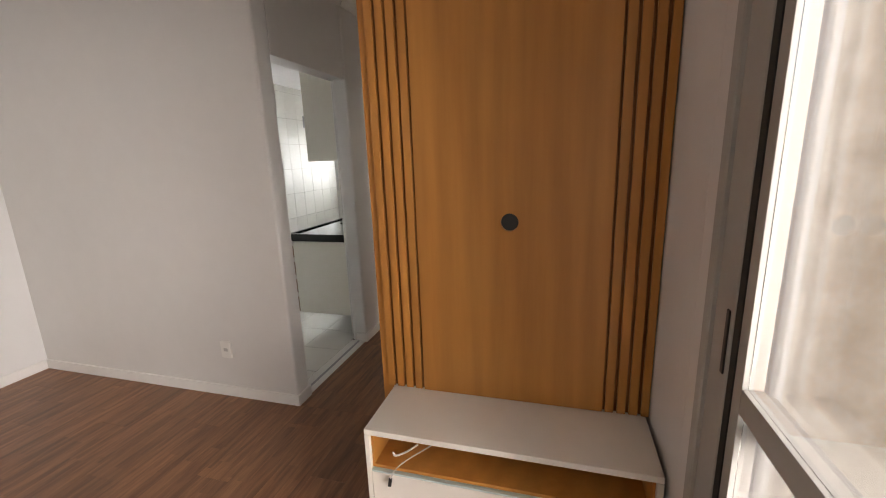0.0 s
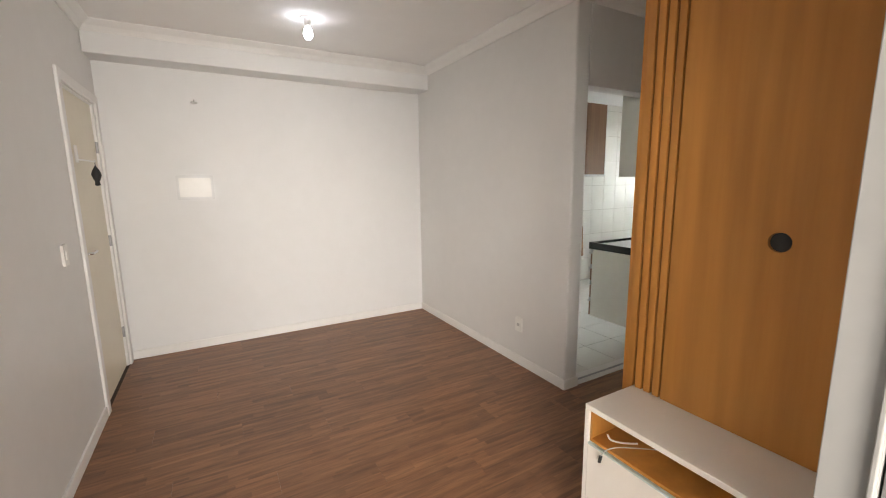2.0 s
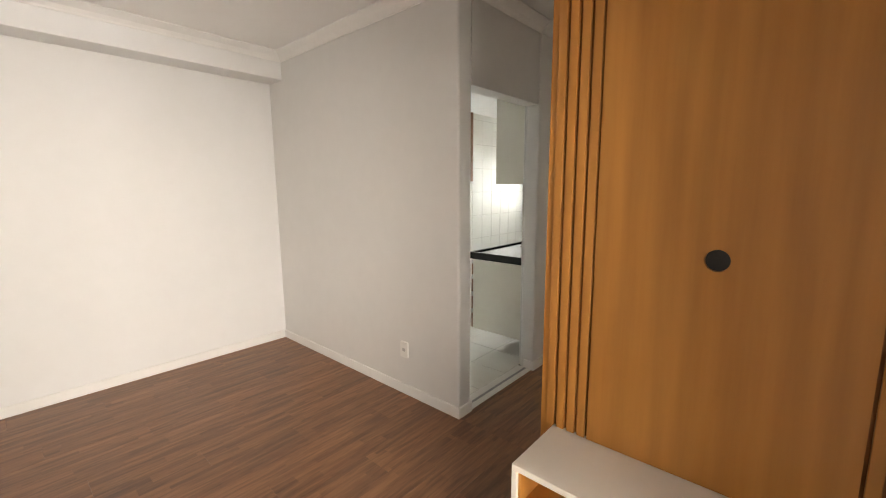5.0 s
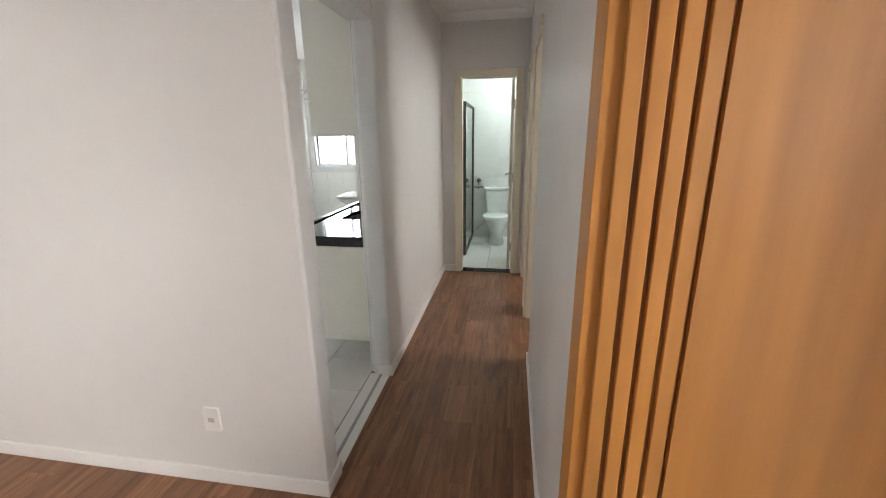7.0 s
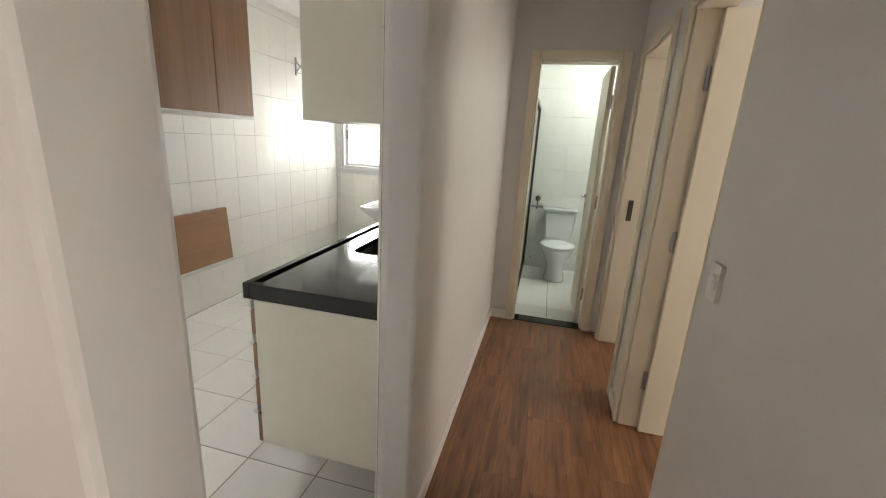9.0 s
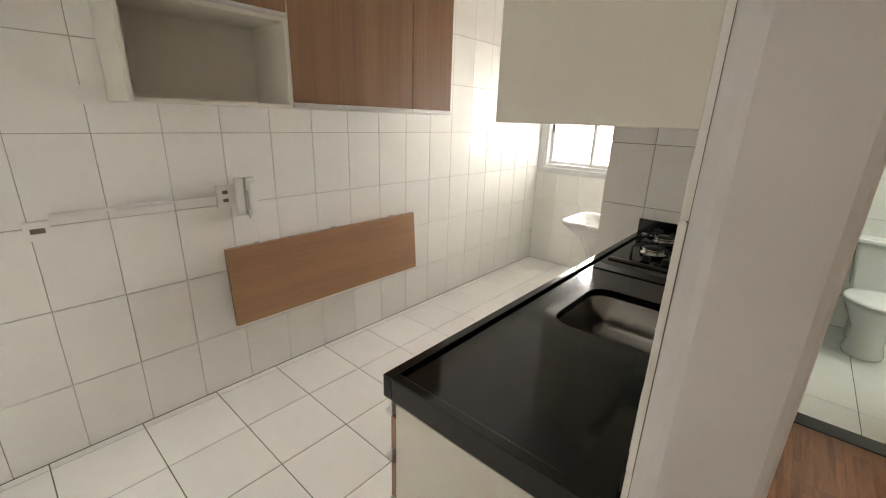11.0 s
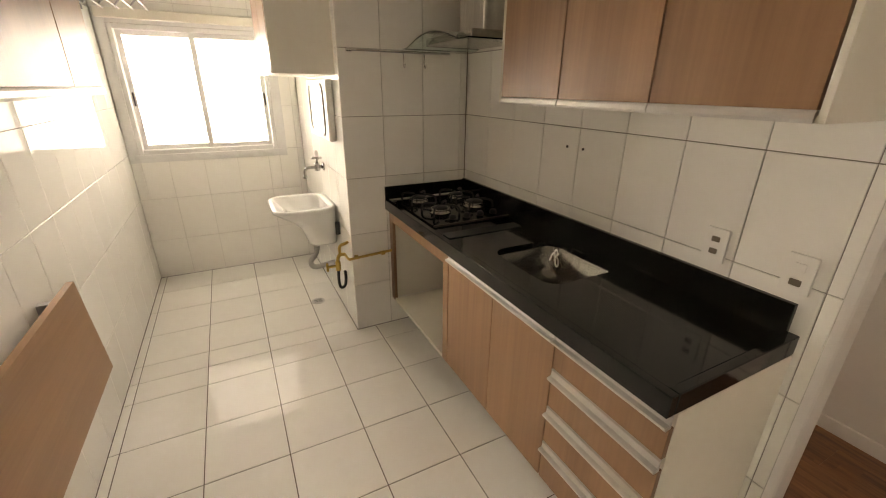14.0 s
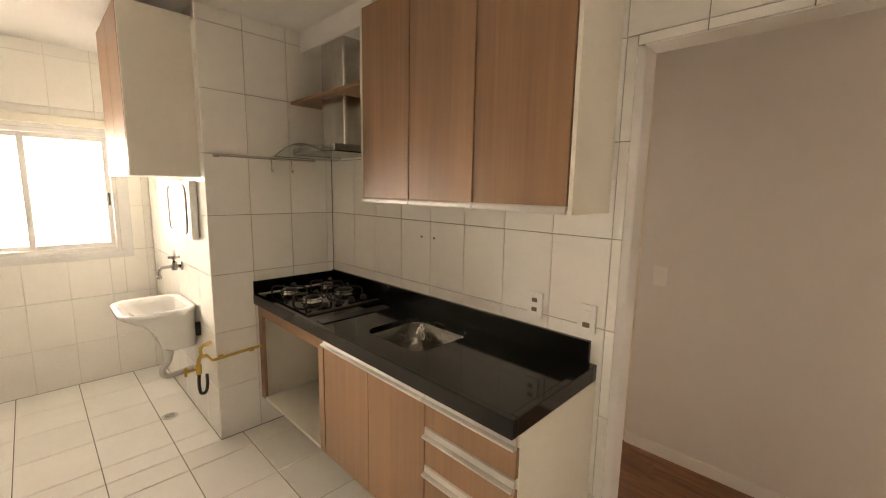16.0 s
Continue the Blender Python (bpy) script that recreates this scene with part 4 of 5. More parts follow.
for bx, by, r in ((-0.535, 2.645, 0.05), (-0.28, 2.69, 0.058), (-0.55, 2.92, 0.05), (-0.29, 2.9, 0.045)):
    bm = bmesh.new()
    z = ZT + 0.009
    lathe(bm, [(r * 1.25, 0.0005), (r * 1.25, 0.006), (r, 0.01), (r, 0.02), (r * 0.9, 0.022)], (bx, by, z), 24)
    bn = part("burner", bm, STEEL, ck, "bright steel gas burner", True)
    bm = bmesh.new()
    lathe(bm, [(r * 0.86, 0.0225), (r * 0.9, 0.028), (r * 0.82, 0.034), (r * 0.3, 0.037)], (bx, by, z), 24)
    part("burner_cap", bm, BLACK, bn, "black enamelled burner cap", True)
    bm = bmesh.new()
    ring = [(bx + r * 1.05 * math.cos(q * math.tau / 24), by + r * 1.05 * math.sin(q * math.tau / 24), z + 0.024) for q in range(25)]
    bent(bm, ring, 0.003, 6, 0)
    part("burner_ring", bm, CHROME, bn, "bright ring", True)
    bm = bmesh.new()
    for k in range(4):
        a = math.tau * k / 4 + math.pi / 4
        c, s = math.cos(a), math.sin(a)
        bent(bm, [(bx + c * 0.115, by + s * 0.115, z + 0.001), (bx + c * 0.113, by + s * 0.113, z + 0.048), (bx + c * 0.03, by + s * 0.03, z + 0.05)], 0.0065, 8, 2)
    part("pan_support", bm, BLACK, bn, "black enamelled pan support")
for k in range(4):
    bm = bmesh.new()
    lathe(bm, [(0.02, 0.0005), (0.02, 0.014), (0.014, 0.024), (0.006, 0.026)], (-0.53 + 0.088 * k, 2.5, ZT + 0.009), 18)
    part("knob", bm, BLACK, ck, "black control knob", True)


def wall_cabinet(name, x_wall, x_front, y0, y1, z0, z1, splits, label, group, pulls=True):
    """A wall unit: cream carcass, walnut doors, aluminium pulls along the lower edge."""
    s = 1 if x_front > x_wall else -1
    t = thing(name, (x_wall, y0, z0), label, "cabinet", group)

    def bx(xa, xb, *r):
        return boxes((min(xa, xb), max(xa, xb), *r), bevel=0.0015)
    xb = x_front - s * 0.02
    part("side", bx(x_wall + s * 0.012, x_front - s * 0.002, y0, y0 + 0.016, z0, z1), MELAMINE, t, "cream melamine side")
    part("side", bx(x_wall + s * 0.012, x_front - s * 0.002, y1 - 0.016, y1, z0, z1), MELAMINE, t, "cream melamine side")
    part("bottom", bx(x_wall + s * 0.012, xb, y0 + 0.0165, y1 - 0.0165, z0, z0 + 0.016), MELAMINE, t)
    part("top", bx(x_wall + s * 0.012, xb, y0 + 0.0165, y1 - 0.0165, z1 - 0.016, z1), MELAMINE, t)
    part("back", bx(x_wall + s * 0.004, x_wall + s * 0.0115, y0, y1, z0, z1), MELAMINE, t)
    for a, b in zip(splits, splits[1:]):
        d = part("door", bx(x_front - s * 0.018, x_front, a + 0.003, b - 0.003, z0 + (0.028 if pulls else 0.004), z1 - 0.002), KITWOOD, t)
        if pulls:
            bm = bmesh.new()
            prof = [(0.018, 0.027), (0, 0.027), (-0.004, 0.02), (-0.006, 0.008), (-0.002, 0), (0.004, 0.004), (0.004, 0.014), (0.018, 0.02)]
            prism(bm, (prof, a + 0.002, b - 0.002), lambda u, v, w: (x_front - s * u, w, z0 + v))
            part("pull", bm, ALU, d, "satin aluminium edge pull")
    return t


wall_cabinet("wall_cabinet", XK, -0.448, CN, 2.24, 1.515, 2.475, (CN + 0.018, 1.467, 1.855, 2.222), "walnut-fronted wall cabinet above the worktop", "wall cabinets")
wall_cabinet("laundry_cabinet", XP, -1.305, 3.11, 3.86, 1.64, 2.52, (3.128, 3.48, 3.842), "cream wall cabinet with walnut doors above the laundry tub", "wall cabinets")

# hood and shelf
hd = thing("range_hood", (XK, 2.66, 1.78), "stainless chimney hood with a curved glass canopy", "range hood")
HY0, HY1 = 2.53, 2.79
part("chimney", boxes((-0.36, XK - 0.013, HY0, HY1, 1.835, 2.449), bevel=0.012), STEEL, hd)
part("hood_body", boxes((-0.50, XK - 0.013, HY0 - 0.12, HY1 + 0.12, 1.79, 1.833), bevel=0.006), STEEL, hd)
bm = bmesh.new()
ga, gb = [], []
for k in range(17):
    f = k / 16
    y = 2.26 + 0.78 * f
    z = 1.775 + 0.055 * math.sin(math.pi * min(1, max(0, (f - 0.12) / 0.76)))
    ga.append([bm.verts.new((x, y, z)) for x in (-0.60, XK - 0.02)])
    gb.append([bm.verts.new((x, y, z + 0.006)) for x in (-0.60, XK - 0.02)])
for a, b in ((ga, False), (gb, True)):
    for p, q in zip(a, a[1:]):
        bm.faces.new((p[0], p[1], q[1], q[0]))
for p, q, r, s in zip(ga, ga[1:], gb, gb[1:]):
    bm.faces.new((p[0], q[0], s[0], r[0]))
    bm.faces.new((p[1], q[1], s[1], r[1]))
part("glass_canopy", bm, GREENGLASS, hd, "curved glass canopy")
hs = thing("hood_shelf", (-0.44, 2.24, 2.13), "walnut shelf fitted round the hood chimney", "shelf")
part("board", boxes((-0.44, -0.402, 2.242, YK - 0.012, 2.12, 2.138), (-0.402, XK - 0.012, 2.242, HY0 - 0.002, 2.12, 2.138), (-0.402, XK - 0.012, HY1 + 0.002, YK - 0.012, 2.12, 2.138)), KITWOOD_H, hs)

# towel rail on the pillar
tr = thing("towel_rail", (-0.6, YK, 1.76), "thin chrome towel rail with hooks on the pillar tiles", "towel rail")
bm = bmesh.new()
tube(bm, (-0.9, YK - 0.05, 1.765), (-0.3, YK - 0.05, 1.765), 0.007)
tube(bm, (-0.9, YK - 0.05, 1.765), (-0.93, YK - 0.05, 1.765), 0.012)
for x in (-0.86, -0.34):
    tube(bm, (x, YK - 0.05, 1.765), (x, YK - 0.008, 1.765), 0.006)
part("rail", bm, CHROME, tr)
for x in (-0.6, -0.47):
    bm = bmesh.new()
    bent(bm, [(x, YK - 0.045, 1.77), (x, YK - 0.06, 1.74), (x, YK - 0.055, 1.69), (x, YK - 0.07, 1.68), (x, YK - 0.08, 1.70)], 0.004)
    part("hook", bm, CHROME, tr, "", True)

# wall plates
SOCK = ((0, 0.022, 0.026, 0.018, SOCKET), (0, -0.02, 0.026, 0.018, SOCKET))
plate("power_outlet", (XK - 0.012, 1.331, 1.095), (-1, 0, 0), 0.075, 0.118, "white double power outlet above the worktop", "outlet", SOCK)
plate("light_switch", (XK - 0.012, 1.09, 1.088), (-1, 0, 0), 0.075, 0.118, "white switch and outlet plate above the worktop", "switch", ((0, 0.02, 0.03, 0.03, PLASTIC), (0, -0.025, 0.03, 0.02, SOCKET)))
for y in (2.085, 1.985):
    bm = bmesh.new()
    tube(bm, (XK - 0.0095, y, 1.327), (XK - 0.0135, y, 1.327), 0.006, n=14)
    solid("pipe_plug", bm, DARKMETAL, "dark plug in the wall tiles above the sink", "plug")

# ---------------- laundry ----------------
# laundry tub
tb = thing("laundry_tub", (-1.2, 3.68, 0.45), "white ceramic laundry tub fixed to the tiled wall", "laundry tub")
bm = bmesh.new()
T0, T1, TA, TB = -1.385, XP - 0.012, 3.33, 3.82
spec = ((0.006, 0.006, 0.812, 0.1), (0.0, 0.0, 0.806, 0.105), (0.0, 0.0, 0.788, 0.105), (0.006, 0.006, 0.782, 0.1), (0.045, 0.02, 0.755, 0.095), (0.15, 0.035, 0.69, 0.09), (0.19, 0.045, 0.62, 0.08), (0.215, 0.07, 0.54, 0.07), (0.24, 0.1, 0.515, 0.05))
outer = [[bm.verts.new((u, v, z)) for u, v in rounded(T0 + i, T1, TA + j, TB - j, r, 8)] for i, j, z, r in spec]
inner = [[bm.verts.new((u, v, z)) for u, v in rounded(T0 + i + 0.035, T1 - 0.05, TA + j + 0.035, TB - j - 0.035, r, 8)] for i, j, z, r in ((-0.012, -0.012, 0.811, 0.085), (-0.004, -0.004, 0.803, 0.085), (0.03, 0.01, 0.770, 0.08), (0.13, 0.03, 0.660, 0.07), (0.2, 0.06, 0.580, 0.05))]
for seq in (outer, inner):
    for a, b in zip(seq, seq[1:]):
        for k in range(len(a)):
            q = (k + 1) % len(a)
            bm.faces.new((a[k], a[q], b[q], b[k]))
for k in range(len(outer[0])):
    q = (k + 1) % len(outer[0])
    bm.faces.new((outer[0][k], outer[0][q], inner[0][q], inner[0][k]))
bm.faces.new(outer[-1])
bm.faces.new(inner[-1])
part("basin", bm, CERAMIC, tb, "", True)
for k in range(7):
    x = T0 + 0.05 + 0.022 * k
    bm = bmesh.new()
    tube(bm, (x, TA + 0.06, 0.77 - 0.016 * k), (x, TB - 0.06, 0.77 - 0.016 * k), 0.005, n=8)
    part("washboard_rib", bm, CERAMIC, tb)
part("bracket", boxes((-1.0, XP - 0.011, TA - 0.004, TA + 0.02, 0.615, 0.705), bevel=0.004), SEAL, tb, "dark wall bracket")
bm = bmesh.new()
bent(bm, [(-1.08, 3.68, 0.53), (-1.08, 3.68, 0.44), (-1.1, 3.66, 0.36), (-1.16, 3.62, 0.33), (-1.14, 3.6, 0.28), (-1.05, 3.6, 0.29), (XP - 0.012, 3.6, 0.3)], 0.02, 12)
part("waste_hose", bm, GREYPLASTIC, tb, "grey plastic waste hose", True)

tp = thing("wall_tap", (XP - 0.012, 3.68, 1.03), "chrome wall tap with a cross handle above the laundry tub", "tap")
bm = bmesh.new()
tube(bm, (XP - 0.012, 3.68, 1.03), (XP - 0.022, 3.68, 1.03), 0.03, n=20)
tube(bm, (XP - 0.02, 3.68, 1.03), (XP - 0.075, 3.68, 1.03), 0.013)
tube(bm, (XP - 0.06, 3.68, 1.005), (XP - 0.06, 3.68, 1.06), 0.018, n=18)
bent(bm, [(XP - 0.075, 3.68, 1.03), (XP - 0.13, 3.68, 1.03), (XP - 0.15, 3.68, 1.015), (XP - 0.152, 3.68, 0.965)], 0.011)
tube(bm, (XP - 0.152, 3.68, 0.975), (XP - 0.152, 3.68, 0.955), 0.015, n=16)
part("spout", bm, TAPMETAL, tp, "", True)
bm = bmesh.new()
tube(bm, (XP - 0.06, 3.68, 1.06), (XP - 0.06, 3.68, 1.095), 0.008)
tube(bm, (XP - 0.095, 3.68, 1.095), (XP - 0.025, 3.68, 1.095), 0.009)
tube(bm, (XP - 0.06, 3.645, 1.095), (XP - 0.06, 3.715, 1.095), 0.009)
hnd = part("handle", bm, TAPMETAL, tp, "", True)
bm = bmesh.new()
lathe(bm, [(0.012, 0.0), (0.014, 0.02), (0.01, 0.045)], (XP - 0.06, 3.68, 1.104), 14)
part("knob", bm, PLASTIC, hnd, "white plastic knob", True)

wb = thing("wall_box", (XP - 0.012, 3.5, 1.42), "white wall box with a rounded front frame, widened over a sunlit patch", "wall box")
# white body reaches past the frame to cover the sunlit patch around it
part("body", boxes((XP - 0.055, XP - 0.012, 3.2, 3.8, 1.26, 1.62), bevel=0.012), PLASTIC, wb)
bm = bmesh.new()
fr = rounded(3.28, 3.72, 1.29, 1.59, 0.06, 5)
bent(bm, [(XP - 0.057, u, v) for u, v in fr] + [(XP - 0.057, *fr[0])], 0.008, 8, 1)
part("front_frame", bm, GREYPLASTIC, wb, "grey rounded frame", True)

# gas pipe
gp = thing("gas_pipe", (-0.85, YK - 0.03, 0.545), "brass gas pipe with a valve on the pillar tiles", "gas pipe")
GY = YK - 0.032
bm = bmesh.new()
bent(bm, [(-0.70, GY, 0.56), (-0.9, GY, 0.55), (-0.985, GY, 0.545), (-1.0, GY, 0.545), (-1.0, GY + 0.08, 0.545), (-1.0, GY + 0.11, 0.545)], 0.0085)
part("pipe", bm, BRASS, gp, "", True)
bm = bmesh.new()
bent(bm, [(-1.0, GY + 0.1, 0.545), (-1.03, GY + 0.1, 0.55), (-1.05, GY + 0.1, 0.53), (-1.05, GY + 0.1, 0.45)], 0.011)
tube(bm, (-1.05, GY + 0.1, 0.5), (-1.05, GY + 0.1, 0.44), 0.017, n=14)
bent(bm, [(-1.03, GY + 0.1, 0.55), (-1.035, GY + 0.1, 0.61), (-0.99, GY + 0.1, 0.62), (XP - 0.012, GY + 0.1, 0.63)], 0.01)
va = part("valve", bm, BRASS, gp, "", True)
bm = boxes((-1.12, -1.05, GY + 0.092, GY + 0.108, 0.465, 0.48), bevel=0.004)
tube(bm, (-1.12, GY + 0.1, 0.445), (-1.12, GY + 0.1, 0.5), 0.008)
part("valve_handle", bm, BRASS, va)
for x in (-0.77, -0.95):
    bm = bmesh.new()
    tube(bm, (x - 0.012, GY, 0.552), (x + 0.012, GY, 0.553), 0.014, n=14)
    tube(bm, (x, GY, 0.552), (x, YK - 0.011, 0.552), 0.008)
    part("clamp", bm, BRASS, gp)
bm = bmesh.new()
bent(bm, [(-1.05, GY + 0.1, 0.44), (-1.055, GY + 0.1, 0.36), (-1.045, GY + 0.11, 0.3), (-1.01, GY + 0.12, 0.3), (-1.0, GY + 0.12, 0.36), (-1.005, GY + 0.11, 0.42)], 0.01, 10)
part("hose", bm, BLACK, gp, "looped black rubber hose", True)

fd = thing("floor_drain", (-1.138, 3.574, 0), "round grey floor drain cover in the tiles", "floor drain")
bm = bmesh.new()
lathe(bm, [(0.05, 0.003), (0.05, 0.0055), (0.045, 0.0065)], (-1.138, 3.574, 0), 28)
part("cover", bm, GREYPLASTIC, fd)
bm = bmesh.new()
for k in range(5):
    box(bm, -1.168, -1.108, 3.55 + 0.011 * k, 3.554 + 0.011 * k, 0.0067, 0.0072)
part("slots", bm, SEAL, fd)

settle(made, (0.018, -0.016, 0))
XK, YK, XP = -0.122, 3.039, -0.942

lw = thing("window_1", (-1.68, YF, 1.055), "sliding aluminium laundry window, bright outside", "window", kind="structure")
WX0, WX1, WZ0, WZ1 = -2.194, -1.166, 1.056, 1.984
part("window_frame", boxes((WX0, WX0 + 0.03, YF - 0.012, YF + 0.08, WZ0, WZ1), (WX1 - 0.03, WX1, YF - 0.012, YF + 0.08, WZ0, WZ1), (WX0 + 0.031, WX1 - 0.031, YF - 0.012, YF + 0.08, WZ0, WZ0 + 0.035), (WX0 + 0.031, WX1 - 0.031, YF - 0.012, YF + 0.08, WZ1 - 0.035, WZ1), bevel=0.003), WINALU, lw)
WM = (WX0 + WX1) / 2
for k, (a, b, y) in enumerate(((WX0 + 0.032, WM + 0.02, YF + 0.045), (WM - 0.02, WX1 - 0.032, YF + 0.01))):
    s = part("window_sash", boxes((a, a + 0.035, y, y + 0.025, WZ0 + 0.036, WZ1 - 0.036), (b - 0.035, b, y, y + 0.025, WZ0 + 0.036, WZ1 - 0.036), (a + 0.0355, b - 0.0355, y, y + 0.025, WZ0 + 0.036, WZ0 + 0.07), (a + 0.0355, b - 0.0355, y, y + 0.025, WZ1 - 0.07, WZ1 - 0.036), bevel=0.002), WINALU, lw)
    g = part("pane", boxes((a + 0.036, b - 0.036, y + 0.01, y + 0.014, WZ0 + 0.071, WZ1 - 0.071)), GLASS, s, "clear glass pane")
    g.visible_shadow = False
    xx = a + 0.012 if k == 0 else b - 0.024
    part("latch", boxes((xx, xx + 0.012, y - 0.012, y - 0.0005, 1.42, 1.52), bevel=0.003), BLACK, s, "black sash latch")
part("casing", boxes((XW + 0.013, WX0 - 0.0005, YF - 0.02, YF - 0.0105, WZ0 - 0.06, WZ1 + 0.06), (WX1 + 0.0005, WX1 + 0.075, YF - 0.02, YF - 0.0105, WZ0 - 0.06, WZ1 + 0.06), (WX0, WX1, YF - 0.02, YF - 0.0125, WZ1 + 0.0005, WZ1 + 0.06), (WX0, WX1, YF - 0.02, YF - 0.0125, WZ0 - 0.06, WZ0 - 0.031), bevel=0.002), WINALU, lw)
part("window_sill", boxes((WX0 - 0.03, WX1 + 0.03, YF - 0.035, YF - 0.0205, WZ0 - 0.03, WZ0 + 0.002), bevel=0.003), WINALU, lw)

bm = boxes((WX0 - 0.05, XP - 0.014, YF - 0.07, YF - 0.0125, 2.012, 2.075), bevel=0.006)
solid("blind_box", bm, MELAMINE, "cream blind box above the laundry window", "blind box")
# things on the west wall
made = len(THINGS)
wall_cabinet("wall_cabinet", XW, -1.945, 1.572, 2.735, 1.543, 2.5, (1.572, 2.37, 2.732), "walnut-fronted wall cabinet above the folding table", "wall cabinets")

nc = thing("niche_cabinet", (XW, 0.93, 1.543), "open cream niche with a walnut flap above", "cabinet", "wall cabinets")
part("side", boxes((XW + 0.012, -1.947, 0.922, 0.938, 1.543, 2.5)), MELAMINE, nc)
part("side", boxes((XW + 0.012, -1.947, 1.554, 1.57, 1.543, 2.5)), MELAMINE, nc)
part("bottom", boxes((XW + 0.012, -1.947, 0.939, 1.553, 1.543, 1.559)), MELAMINE, nc)
part("shelf", boxes((XW + 0.012, -1.947, 0.939, 1.553, 1.91, 1.926)), MELAMINE, nc)
part("top", boxes((XW + 0.012, -1.947, 0.939, 1.553, 2.484, 2.5)), MELAMINE, nc)
part("back", boxes((XW + 0.004, XW + 0.0115, 0.922, 1.57, 1.543, 2.5)), MELAMINE, nc)
fl = part("flap", boxes((-1.965, -1.945, 0.925, 1.568, 1.95, 2.495), bevel=0.0015), KITWOOD, nc, "walnut flap door")
bm = bmesh.new()
prism(bm, ([(0.02, 0.022), (0, 0.022), (-0.005, 0.01), (0, 0), (0.02, 0.006)], 0.925, 1.568), lambda u, v, w: (-1.945 - u, w, 1.927 + v))
part("pull", bm, ALU, fl, "satin aluminium edge pull")

plate("power_outlet", (XW + 0.012, 1.325, 1.10), (1, 0, 0), 0.085, 0.118, "white double power outlet beside the intercom", "outlet", SOCK)
plate("power_outlet", (XW + 0.012, 0.61, 1.045), (1, 0, 0), 0.08, 0.075, "white power outlet on the kitchen tiles", "outlet", ((0, 0, 0.045, 0.02, SOCKET),))
bm = bmesh.new()
tube(bm, (XW + 0.01, 0.865, 1.565), (XW + 0.02, 0.865, 1.565), 0.045, n=24)
solid("round_cover", bm, PLASTIC, "round cream cover plate on the tiles", "cover plate")
bm = boxes((XW + 0.012, XW + 0.024, 0.655, 1.28, 1.095, 1.108), bevel=0.002)
solid("cable_raceway", bm, PLASTIC, "thin white cable raceway along the kitchen tiles", "raceway")
# intercom
ic = thing("intercom", (XW + 0.012, 1.42, 1.1), "white wall intercom handset with a coiled cord", "intercom")
part("base", boxes((XW + 0.012, XW + 0.035, 1.375, 1.42, 0.99, 1.19), bevel=0.008), PLASTIC, ic)
bm = boxes((XW + 0.036, XW + 0.06, 1.425, 1.48, 1.12, 1.19), (XW + 0.036, XW + 0.06, 1.425, 1.48, 0.97, 1.025), (XW + 0.05, XW + 0.068, 1.43, 1.475, 0.99, 1.17), bevel=0.009)
part("handset", bm, PLASTIC, ic)
part("handset_cradle", boxes((XW + 0.012, XW + 0.035, 1.421, 1.478, 0.99, 1.19), bevel=0.006), GREYPLASTIC, ic)
bm = bmesh.new()
pts = []
for k in range(60):
    f = k / 59
    pts.append((XW + 0.05 + 0.008 * math.cos(k * 1.6), 1.45 + 0.03 * f + 0.008 * math.sin(k * 1.6), 0.975 - 0.15 * math.sin(f * 2.4)))
bent(bm, pts, 0.003, 6, 1)
part("coiled_cord", bm, PLASTIC, ic, "coiled white cord", True)

# folding table
ft = thing("folding_table", (-2.24, 1.27, 0.4), "walnut folding table top hanging down against the tiles", "folding table")
bm = bmesh.new()
prism(bm, ([(-2.225, 0.832), (-2.2, 0.832), (-2.17, 0.402), (-2.195, 0.402)], 1.271, 2.642), lambda u, v, w: (u, w, v))
part("tabletop", bm, KITWOOD_H, ft)
for y in (1.45, 1.95, 2.45):
    part("bracket", boxes((XW + 0.011, -2.224, y, y + 0.03, 0.68, 0.828), bevel=0.002), GREYALU, ft)

# clothes rack
cr = thing("clothes_rack", (XW + 0.012, 4.1, 2.1), "folding accordion clothes rack fixed to the tiled wall", "clothes rack")
for y in (3.8, 4.4):
    part("wall_bar", boxes((XW + 0.012, XW + 0.024, y - 0.012, y + 0.012, 2.03, 2.2), bevel=0.002), GREYALU, cr)
    for k in range(4):
        x0, x1 = XW + 0.024 + 0.085 * k, XW + 0.024 + 0.085 * (k + 1)
        for za, zb, dy in ((2.06, 2.16, -0.005), (2.16, 2.06, 0.005)):
            bm = bmesh.new()
            tube(bm, (x0, y + dy, za), (x1, y + dy, zb), 0.006, n=8)
            part("arm", bm, GREYALU, cr)
for k in range(5):
    bm = bmesh.new()
    x = XW + 0.024 + 0.085 * k
    tube(bm, (x + 0.01, 3.77, 2.055), (x + 0.01, 4.45, 2.055), 0.005, n=8)
    part("rod", bm, GREYALU, cr)
settle(made, (0, -0.042, 0))

